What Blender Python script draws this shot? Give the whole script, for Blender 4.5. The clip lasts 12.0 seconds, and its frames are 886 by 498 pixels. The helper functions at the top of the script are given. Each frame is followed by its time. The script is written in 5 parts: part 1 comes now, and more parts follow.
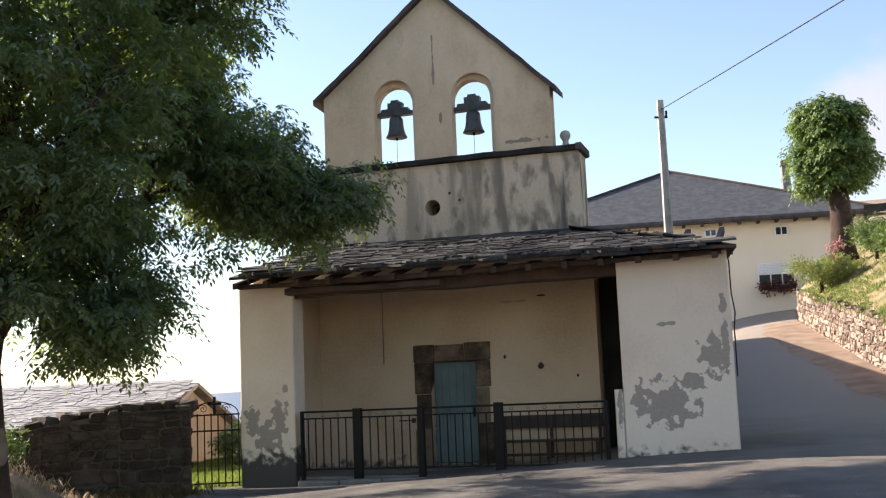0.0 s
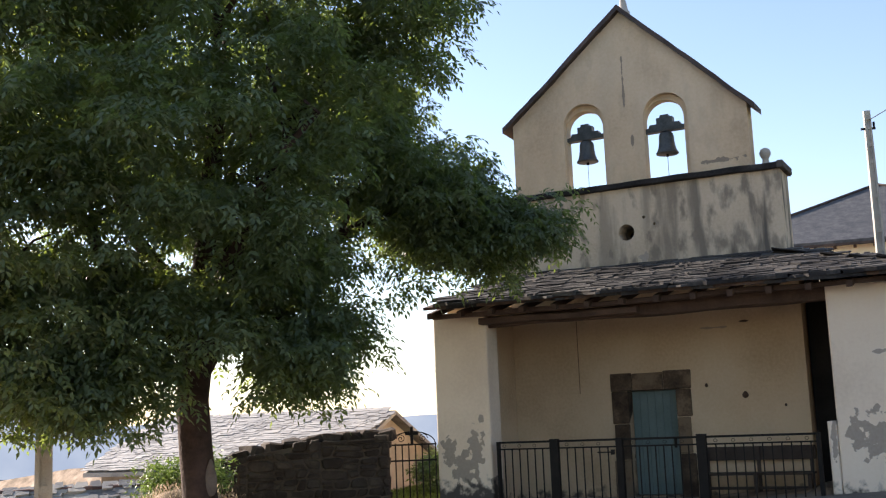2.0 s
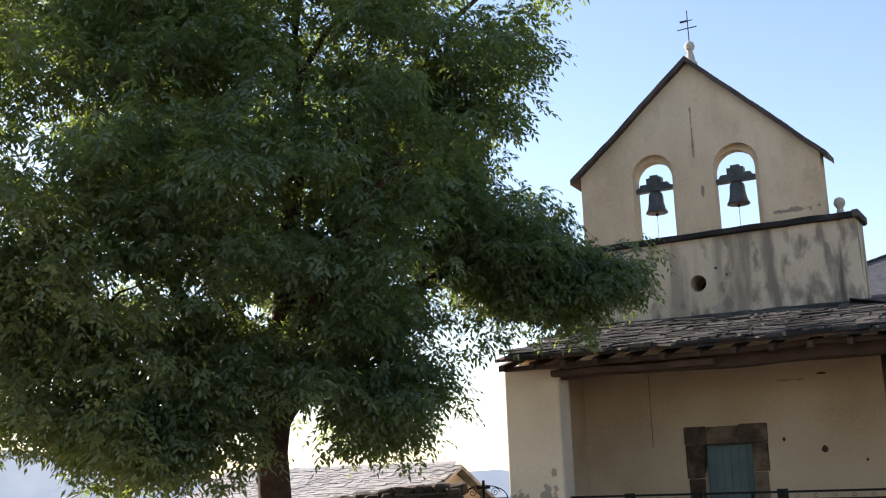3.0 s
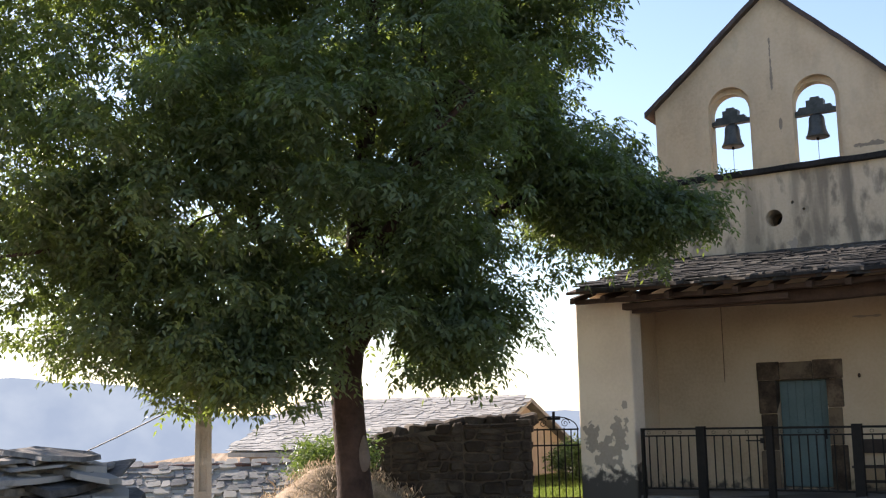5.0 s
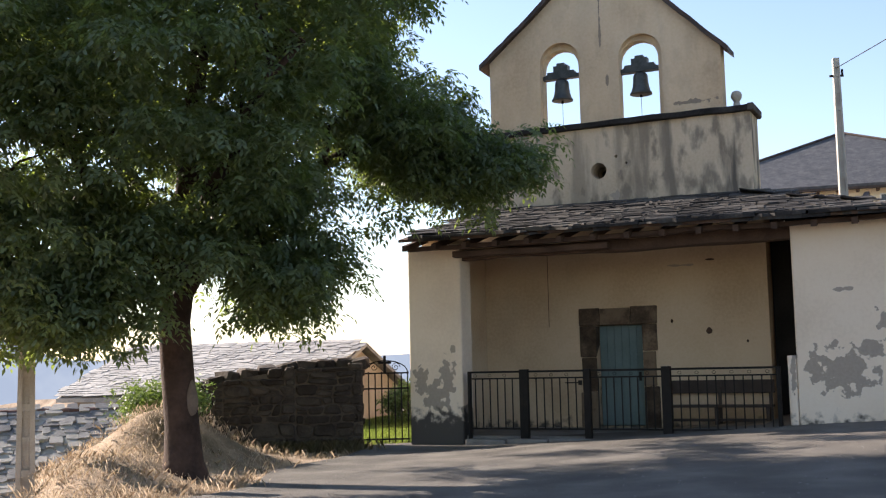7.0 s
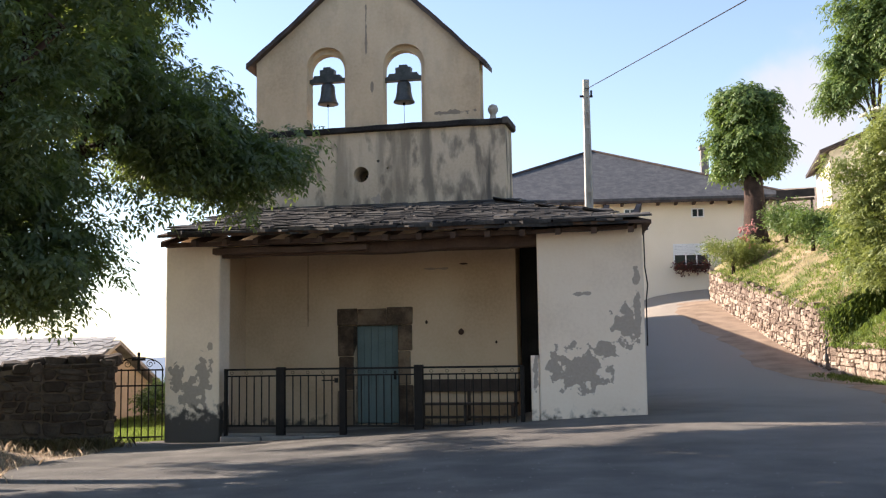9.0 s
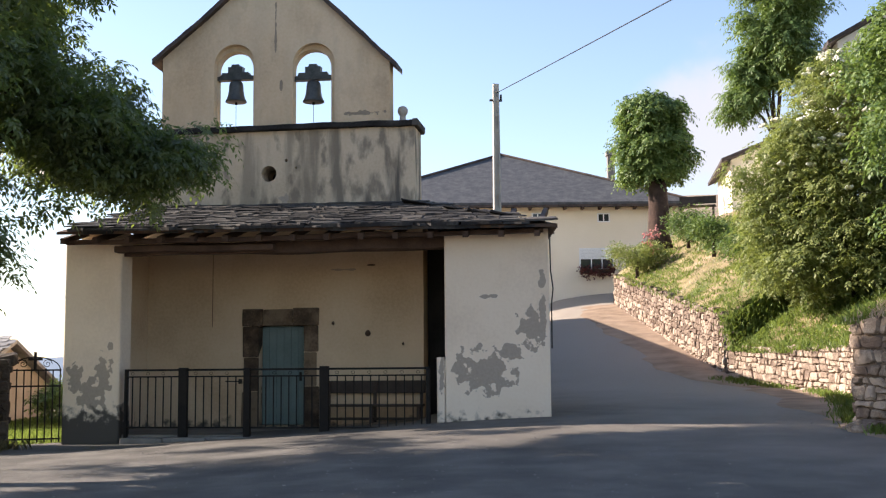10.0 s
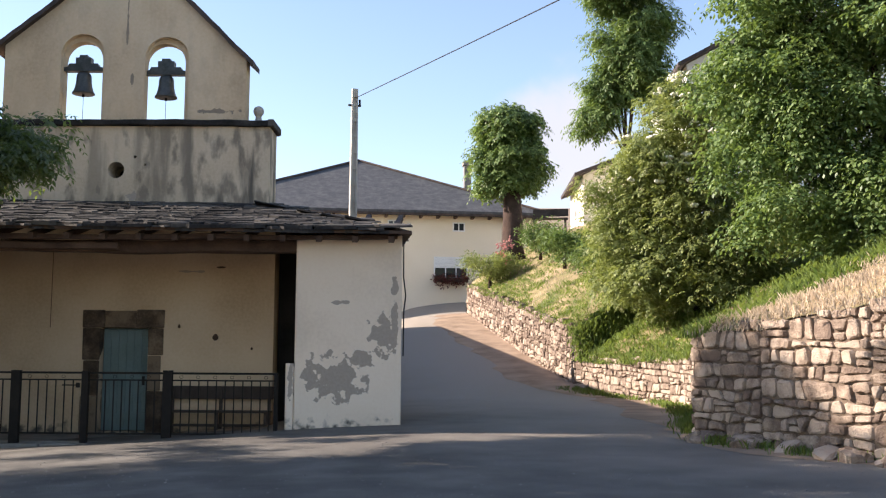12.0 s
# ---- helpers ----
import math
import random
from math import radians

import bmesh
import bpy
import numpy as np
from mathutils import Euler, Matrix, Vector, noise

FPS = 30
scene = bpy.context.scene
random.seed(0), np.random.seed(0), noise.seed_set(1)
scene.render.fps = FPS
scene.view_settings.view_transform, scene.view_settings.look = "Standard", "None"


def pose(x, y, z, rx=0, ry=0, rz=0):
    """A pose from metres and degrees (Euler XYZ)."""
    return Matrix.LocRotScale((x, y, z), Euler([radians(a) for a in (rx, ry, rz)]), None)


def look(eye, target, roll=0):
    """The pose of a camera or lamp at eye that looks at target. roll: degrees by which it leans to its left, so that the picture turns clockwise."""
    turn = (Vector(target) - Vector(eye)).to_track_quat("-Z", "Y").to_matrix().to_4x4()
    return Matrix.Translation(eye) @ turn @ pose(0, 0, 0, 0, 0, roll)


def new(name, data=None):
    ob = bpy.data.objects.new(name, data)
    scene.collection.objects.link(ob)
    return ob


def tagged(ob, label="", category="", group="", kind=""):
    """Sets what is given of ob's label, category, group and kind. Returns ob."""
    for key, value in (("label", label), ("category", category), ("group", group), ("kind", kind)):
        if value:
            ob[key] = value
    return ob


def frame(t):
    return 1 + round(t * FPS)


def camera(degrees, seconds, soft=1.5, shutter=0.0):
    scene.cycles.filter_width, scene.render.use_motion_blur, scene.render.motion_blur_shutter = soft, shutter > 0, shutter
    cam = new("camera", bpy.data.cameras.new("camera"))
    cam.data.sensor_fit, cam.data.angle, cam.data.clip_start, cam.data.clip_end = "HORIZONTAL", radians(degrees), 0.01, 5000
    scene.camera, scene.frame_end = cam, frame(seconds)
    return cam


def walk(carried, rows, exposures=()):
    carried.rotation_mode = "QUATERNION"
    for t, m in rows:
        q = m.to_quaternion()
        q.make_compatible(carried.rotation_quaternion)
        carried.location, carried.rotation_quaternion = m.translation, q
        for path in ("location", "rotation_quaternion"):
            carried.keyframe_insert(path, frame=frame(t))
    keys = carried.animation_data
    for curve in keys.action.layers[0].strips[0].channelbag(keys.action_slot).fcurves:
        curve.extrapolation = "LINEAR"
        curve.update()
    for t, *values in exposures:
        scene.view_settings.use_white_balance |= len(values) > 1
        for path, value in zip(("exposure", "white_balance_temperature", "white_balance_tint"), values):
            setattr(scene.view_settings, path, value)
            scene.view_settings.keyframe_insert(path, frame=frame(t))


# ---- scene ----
cam = camera(43.9, 12.0, soft=1.2)
PATH = [
    (0, (-0.024, 0.172, 1.562), (-0.613, 2.065, 1.818), -2.4),
    (0.5, (-0.058, 0.154, 1.598), (-0.73, 2.02, 1.853), -2.3),
    (1, (-0.06, 0.174, 1.642), (-0.823, 2.005, 1.899), -2.1),
    (1.5, (-0.085, 0.196, 1.676), (-0.921, 1.993, 1.947), -2.2),
    (2, (-0.122, 0.353, 1.695), (-1.027, 2.109, 2.005), -2.3),
    (2.5, (-0.352, 0.261, 1.688), (-1.289, 1.991, 2.046), -2.3),
    (3, (-0.475, 0.186, 1.664), (-1.447, 1.886, 2.075), -2.1),
    (5, (-0.478, 0.141, 1.51), (-1.571, 1.787, 1.818), -1.1),
    (5.5, (-0.433, 0.154, 1.499), (-1.517, 1.816, 1.753), -1.1),
    (6, (-0.437, 0.157, 1.51), (-1.47, 1.856, 1.728), -1.1),
    (6.5, (-0.338, 0.089, 1.497), (-1.292, 1.834, 1.706), -1.2),
    (7, (-0.136, -0.023, 1.505), (-0.994, 1.772, 1.708), -1.3),
    (9, (0.061, -0.345, 1.385), (-0.396, 1.591, 1.589), -0.8),
    (9.5, (0.065, -0.355, 1.39), (-0.309, 1.599, 1.594), -0.6),
    (10, (0.084, -0.335, 1.387), (-0.211, 1.633, 1.592), -0.5),
    (10.5, (0.096, -0.323, 1.391), (-0.132, 1.653, 1.597), -0.3),
    (11, (0.099, -0.307, 1.385), (-0.061, 1.675, 1.594), -0.0),
    (11.5, (0.093, -0.263, 1.41), (-0.004, 1.724, 1.622), 0.3),
    (12, (0.105, -0.178, 1.395), (0.071, 1.81, 1.612), 0.4),
]
walk(cam, [(t, look(*row)) for t, *row in PATH], [(0.0, 1.40, 6750, 18), (12.0, 1.40, 6750, 18)])

# ---- world and sun ----
SUN_AZ, SUN_EL = 80.0, 26.0          # degrees left of +y, and above the horizon
to_sun = Vector((-math.sin(radians(SUN_AZ)) * math.cos(radians(SUN_EL)), math.cos(radians(SUN_AZ)) * math.cos(radians(SUN_EL)), math.sin(radians(SUN_EL))))
world = bpy.data.worlds.new("world")
scene.world = world
world.use_nodes = True
wn = world.node_tree
sky = wn.nodes.new("ShaderNodeTexSky")
sky.sky_type = "NISHITA"
sky.sun_disc = False
sky.sun_elevation = radians(SUN_EL)
sky.sun_rotation = radians(-SUN_AZ)
sky.air_density, sky.dust_density, sky.ozone_density = 1.0, 0.4, 1.5
wn.nodes["Background"].inputs["Strength"].default_value = 0.105
# one soft cloud low over the lane
wc = wn.nodes.new("ShaderNodeTexCoord")
wd = wn.nodes.new("ShaderNodeVectorMath")
wd.operation = "DISTANCE"
wd.inputs[1].default_value = (0.10, 0.976, 0.185)
wn.links.new(wc.outputs["Generated"], wd.inputs[0])
wz = wn.nodes.new("ShaderNodeTexNoise")
wz.inputs["Scale"].default_value, wz.inputs["Detail"].default_value = 11.0, 8.0
wn.links.new(wc.outputs["Generated"], wz.inputs["Vector"])
wa = wn.nodes.new("ShaderNodeMath")
wa.operation = "MULTIPLY_ADD"
wa.inputs[1].default_value = 0.22
wn.links.new(wz.outputs["Fac"], wa.inputs[0])
wn.links.new(wd.outputs["Value"], wa.inputs[2])
wr = wn.nodes.new("ShaderNodeMapRange")
wr.interpolation_type = "SMOOTHSTEP"
wr.inputs["From Min"].default_value, wr.inputs["From Max"].default_value = 0.20, 0.12
wr.inputs["To Max"].default_value = 0.8
wn.links.new(wa.outputs[0], wr.inputs["Value"])
wm = wn.nodes.new("ShaderNodeMix")
wm.data_type = "RGBA"
wm.inputs["B"].default_value = (3.3, 3.35, 3.5, 1)
wn.links.new(wr.outputs[0], wm.inputs["Factor"])
wn.links.new(sky.outputs[0], wm.inputs["A"])
wn.links.new(wm.outputs["Result"], wn.nodes["Background"].inputs["Color"])
sun_data = bpy.data.lights.new("sun", "SUN")
sun_data.energy, sun_data.angle, sun_data.color = 5.0, radians(0.5), (1.0, 0.92, 0.80)
sun = new("sun", sun_data)
sun.matrix_world = look(to_sun * 100, (0, 0, 0))

# ---- materials ----
def mat(name, colors, scale=3.0, fine=40.0, rough=0.85, bump=0.3, metal=0.0, island=0.0, spec=0.3, detail=6.0, stops=(0.3, 0.7)):
    """Two-scale noise between the given colours, with fine relief."""
    m = bpy.data.materials.new(name)
    m.use_nodes = True
    nt = m.node_tree
    b = nt.nodes["Principled BSDF"]
    tc = nt.nodes.new("ShaderNodeNewGeometry")
    n1 = nt.nodes.new("ShaderNodeTexNoise")
    n1.inputs["Scale"].default_value, n1.inputs["Detail"].default_value = scale, detail
    n2 = nt.nodes.new("ShaderNodeTexNoise")
    n2.inputs["Scale"].default_value, n2.inputs["Detail"].default_value = fine, 4.0
    for n in (n1, n2):
        nt.links.new(tc.outputs["Position"], n.inputs["Vector"])
    r = nt.nodes.new("ShaderNodeValToRGB")
    els = r.color_ramp.elements
    els[0].position, els[1].position = stops
    els[0].color, els[1].color = (*colors[0], 1), (*colors[-1], 1)
    for i, c in enumerate(colors[1:-1]):
        e = els.new(stops[0] + (stops[1] - stops[0]) * (i + 1) / (len(colors) - 1))
        e.color = (*c, 1)
    mix = nt.nodes.new("ShaderNodeMath")
    mix.operation = "MULTIPLY_ADD"
    mix.inputs[1].default_value = 0.35
    nt.links.new(n2.outputs["Fac"], mix.inputs[0])
    sub = nt.nodes.new("ShaderNodeMath")
    sub.operation = "SUBTRACT"
    sub.inputs[1].default_value = 0.175
    nt.links.new(n1.outputs["Fac"], sub.inputs[0])
    nt.links.new(sub.outputs[0], mix.inputs[2])
    fac = mix.outputs[0]
    if island:
        rnd = nt.nodes.new("ShaderNodeMath")
        rnd.operation = "MULTIPLY_ADD"
        rnd.inputs[1].default_value = island
        nt.links.new(tc.outputs["Random Per Island"], rnd.inputs[0])
        sb = nt.nodes.new("ShaderNodeMath")
        sb.operation = "SUBTRACT"
        sb.inputs[1].default_value = island / 2
        nt.links.new(fac, sb.inputs[0])
        nt.links.new(sb.outputs[0], rnd.inputs[2])
        oi = nt.nodes.new("ShaderNodeObjectInfo")
        r2 = nt.nodes.new("ShaderNodeMath")
        r2.operation = "MULTIPLY_ADD"
        r2.inputs[1].default_value = island
        nt.links.new(oi.outputs["Random"], r2.inputs[0])
        s2 = nt.nodes.new("ShaderNodeMath")
        s2.operation = "SUBTRACT"
        s2.inputs[1].default_value = island / 2
        nt.links.new(rnd.outputs[0], s2.inputs[0])
        nt.links.new(s2.outputs[0], r2.inputs[2])
        fac = r2.outputs[0]
    nt.links.new(fac, r.inputs["Fac"])
    nt.links.new(r.outputs["Color"], b.inputs["Base Color"])
    b.inputs["Roughness"].default_value = rough
    b.inputs["Metallic"].default_value = metal
    b.inputs["Specular IOR Level"].default_value = spec
    if bump:
        bp = nt.nodes.new("ShaderNodeBump")
        bp.inputs["Strength"].default_value, bp.inputs["Distance"].default_value = bump, 0.02
        nt.links.new(n2.outputs["Fac"], bp.inputs["Height"])
        nt.links.new(bp.outputs["Normal"], b.inputs["Normal"])
    return m


def leaf_mat(name, dark, light, trans, through_light=0.45):
    """Leaves that let part of the light through, each of its own shade."""
    m = bpy.data.materials.new(name)
    m.use_nodes = True
    nt = m.node_tree
    b = nt.nodes["Principled BSDF"]
    geo = nt.nodes.new("ShaderNodeNewGeometry")
    r = nt.nodes.new("ShaderNodeValToRGB")
    r.color_ramp.elements[0].color, r.color_ramp.elements[1].color = (*dark, 1), (*light, 1)
    nt.links.new(geo.outputs["Random Per Island"], r.inputs["Fac"])
    nt.links.new(r.outputs["Color"], b.inputs["Base Color"])
    b.inputs["Roughness"].default_value = 0.5
    b.inputs["Specular IOR Level"].default_value = 0.35
    t = nt.nodes.new("ShaderNodeBsdfTranslucent")
    t.inputs["Color"].default_value = (*trans, 1)
    mx = nt.nodes.new("ShaderNodeMixShader")
    mx.inputs[0].default_value = through_light
    nt.links.new(b.outputs[0], mx.inputs[1])
    nt.links.new(t.outputs[0], mx.inputs[2])
    nt.links.new(mx.outputs[0], nt.nodes["Material Output"].inputs["Surface"])
    return m


M = {}
M["plaster"] = mat("ochre_plaster", [(0.40, 0.32, 0.22), (0.50, 0.41, 0.29), (0.56, 0.47, 0.35)], 0.7, 18, 0.95, 0.25)
M["plaster_pale"] = mat("pale_plaster", [(0.50, 0.43, 0.34), (0.60, 0.52, 0.42), (0.66, 0.58, 0.48)], 0.8, 20, 0.95, 0.25)
M["cement"] = mat("grey_cement", [(0.17, 0.16, 0.15), (0.27, 0.25, 0.23)], 2.5, 30, 0.95, 0.4)
M["slate"] = mat("slate", [(0.020, 0.019, 0.019), (0.042, 0.040, 0.039), (0.095, 0.088, 0.08)], 1.5, 25, 0.85, 0.4, island=0.35, spec=0.1)
M["slate_light"] = mat("weathered_slate", [(0.15, 0.15, 0.155), (0.27, 0.265, 0.26), (0.42, 0.40, 0.37)], 1.5, 25, 0.7, 0.4, island=0.5)
M["barn_slate"] = mat("pale_barn_slate", [(0.25, 0.24, 0.225), (0.33, 0.32, 0.30), (0.42, 0.40, 0.37)], 1.2, 20, 0.75, 0.3, island=0.3)
M["timber"] = mat("old_timber", [(0.05, 0.03, 0.022), (0.11, 0.07, 0.05)], 2.0, 30, 0.85, 0.5)
M["iron"] = mat("black_iron", [(0.008, 0.008, 0.008), (0.020, 0.017, 0.015)], 6, 60, 0.65, 0.2, spec=0.15)
M["door_paint"] = mat("blue_green_paint", [(0.10, 0.155, 0.158), (0.15, 0.212, 0.216)], 2.0, 30, 0.6, 0.2)
M["lintel"] = mat("brown_stone", [(0.045, 0.031, 0.022), (0.10, 0.071, 0.049), (0.21, 0.155, 0.105)], 3.5, 25, 0.9, 0.5, island=0.4)
M["stone"] = mat("wall_stone", [(0.165, 0.118, 0.09), (0.28, 0.212, 0.16), (0.43, 0.34, 0.265)], 6.0, 38, 0.95, 1.0, island=0.5)
# brown stone darkened to hold the shade on the backlit churchyard wall
M["stone_shaded"] = mat("shaded_wall_stone", [(0.035, 0.025, 0.018), (0.058, 0.044, 0.034), (0.095, 0.074, 0.056)], 3.0, 25, 0.95, 0.7, island=0.3)
M["earth"] = mat("earth_joint", [(0.07, 0.05, 0.04), (0.14, 0.11, 0.08)], 4.0, 30, 1.0, 0.5)
M["joint"] = mat("earth_mortar", [(0.11, 0.08, 0.06), (0.20, 0.15, 0.11)], 4.0, 30, 1.0, 0.6)
M["bell"] = mat("bell_bronze", [(0.045, 0.05, 0.05), (0.10, 0.105, 0.10)], 5, 30, 0.45, 0.2, metal=0.4)
M["concrete"] = mat("pale_concrete", [(0.34, 0.31, 0.27), (0.46, 0.43, 0.38)], 2.5, 40, 0.9, 0.3)
M["house_wall"] = mat("cream_paint", [(0.78, 0.69, 0.53), (0.84, 0.75, 0.60)], 0.6, 20, 0.9, 0.1)
M["white"] = mat("white_paint", [(0.74, 0.74, 0.72), (0.82, 0.82, 0.80)], 1.0, 20, 0.7, 0.1)
M["asphalt"] = mat("asphalt", [(0.075, 0.070, 0.063), (0.124, 0.115, 0.102), (0.195, 0.18, 0.157)], 1.1, 75, 0.95, 0.9, detail=10.0, stops=(0.25, 0.75))
# sandy dust uphill and to the right, made paler for the lane's sunlight
nt = M["asphalt"].node_tree
pb = nt.nodes["Principled BSDF"]
base_col = pb.inputs["Base Color"].links[0].from_socket
gp = nt.nodes.new("ShaderNodeNewGeometry")
sx = nt.nodes.new("ShaderNodeSeparateXYZ")
nt.links.new(gp.outputs["Position"], sx.inputs[0])
dn = nt.nodes.new("ShaderNodeTexNoise")
dn.inputs["Scale"].default_value, dn.inputs["Detail"].default_value = 0.45, 9.0
nt.links.new(gp.outputs["Position"], dn.inputs["Vector"])
ma = nt.nodes.new("ShaderNodeMath")
ma.operation = "MULTIPLY_ADD"
ma.inputs[1].default_value = 14.0
nt.links.new(dn.outputs["Fac"], ma.inputs[0])
side = nt.nodes.new("ShaderNodeMath")
side.operation = "MULTIPLY_ADD"
side.inputs[1].default_value = 1.6
nt.links.new(sx.outputs["X"], side.inputs[0])
nt.links.new(sx.outputs["Y"], side.inputs[2])
nt.links.new(side.outputs[0], ma.inputs[2])
mr = nt.nodes.new("ShaderNodeMapRange")
mr.interpolation_type = "SMOOTHSTEP"
mr.inputs["From Min"].default_value, mr.inputs["From Max"].default_value = 16.0, 37.0
nt.links.new(ma.outputs[0], mr.inputs["Value"])
mc = nt.nodes.new("ShaderNodeMix")
mc.data_type = "RGBA"
nt.links.new(mr.outputs[0], mc.inputs["Factor"])
nt.links.new(base_col, mc.inputs["A"])
mc.inputs["B"].default_value = (0.33, 0.285, 0.235, 1)
nt.links.new(mc.outputs["Result"], pb.inputs["Base Color"])
M["bark"] = mat("bark", [(0.032, 0.020, 0.015), (0.088, 0.054, 0.041)], 3.0, 18, 0.95, 0.9)
# near-black that stands in for shade inside the porch gap and the oculus
M["black"] = mat("interior_shade", [(0.012, 0.011, 0.010), (0.025, 0.023, 0.02)], 2, 20, 0.95, 0.1)

# ---- helpers of this scene ----
def mesh_ob(name, verts, faces, material, parent=None, label="", smooth=False):
    me = bpy.data.meshes.new(name)
    me.from_pydata([tuple(v) for v in verts], [], faces)
    me.materials.append(material)
    if smooth:
        me.polygons.foreach_set("use_smooth", [True] * len(me.polygons))
    ob = new(name, me)
    if parent:
        ob.parent = parent
    if label:
        ob["label"] = label
    return ob


def part(name, bm, material, parent=None, label="", smooth=False):
    me = bpy.data.meshes.new(name)
    bm.normal_update()
    bm.to_mesh(me)
    bm.free()
    me.materials.append(material)
    if smooth:
        me.polygons.foreach_set("use_smooth", [True] * len(me.polygons))
    ob = new(name, me)
    if parent:
        ob.parent = parent
    if label:
        ob["label"] = label
    return ob


def empty(name, at=(0, 0, 0), rz=0.0):
    ob = new(name)
    ob.empty_display_size = 0.1
    ob.matrix_world = pose(*at, 0, 0, rz)
    return ob


def add_box(bm, x0, x1, y0, y1, z0, z1, bevel=0.0, m=None):
    vs = [bm.verts.new(p) for p in ((x0, y0, z0), (x1, y0, z0), (x1, y1, z0), (x0, y1, z0), (x0, y0, z1), (x1, y0, z1), (x1, y1, z1), (x0, y1, z1))]
    fs = [bm.faces.new([vs[i] for i in q]) for q in ((3, 2, 1, 0), (4, 5, 6, 7), (0, 1, 5, 4), (1, 2, 6, 5), (2, 3, 7, 6), (3, 0, 4, 7))]
    if bevel:
        es = {e for f in fs for e in f.edges}
        out = bmesh.ops.bevel(bm, geom=list(es), offset=bevel, segments=2, affect="EDGES", profile=0.5)
        vs = list({v for v in out["verts"]} | {v for v in vs if v.is_valid})
    if m:
        for v in vs:
            v.co = m @ v.co
    return vs


def box(name, x0, x1, y0, y1, z0, z1, material, parent=None, label="", bevel=0.0, m=None):
    bm = bmesh.new()
    add_box(bm, x0, x1, y0, y1, z0, z1, bevel, m)
    return part(name, bm, material, parent, label)


def tube(bm, pts, radii, sides=8):
    """A round tapering rod along pts."""
    rings = []
    n = len(pts)
    for i, p in enumerate(pts):
        p = Vector(p)
        d = (Vector(pts[min(i + 1, n - 1)]) - Vector(pts[max(i - 1, 0)])).normalized()
        a = d.orthogonal().normalized() if abs(d.z) < 0.99 else Vector((1, 0, 0))
        a = (Vector((0, 0, 1)).cross(d)).normalized() if abs(d.z) < 0.99 else Vector((1, 0, 0))
        b = d.cross(a)
        r = radii[i] if hasattr(radii, "__len__") else radii
        rings.append([bm.verts.new(p + (a * math.cos(2 * math.pi * k / sides) + b * math.sin(2 * math.pi * k / sides)) * r) for k in range(sides)])
    for r0, r1 in zip(rings, rings[1:]):
        for k in range(sides):
            bm.faces.new((r0[k], r0[(k + 1) % sides], r1[(k + 1) % sides], r1[k]))
    bm.faces.new(rings[0][::-1])
    bm.faces.new(rings[-1])


def step(x, a, b):
    t = min(1.0, max(0.0, (x - a) / (b - a)))
    return t * t * (3 - 2 * t)


def road_z(x, y):
    """Height of the paved ground."""
    s = step(x, -9.5, 0.5)
    z = 0.028 * max(y, 0.0) * s
    z += 0.145 * (max(0.0, y - 26.0) ** 2 / (max(0.0, y - 26.0) + 4.0)) * step(x, -8, -2)
    return z


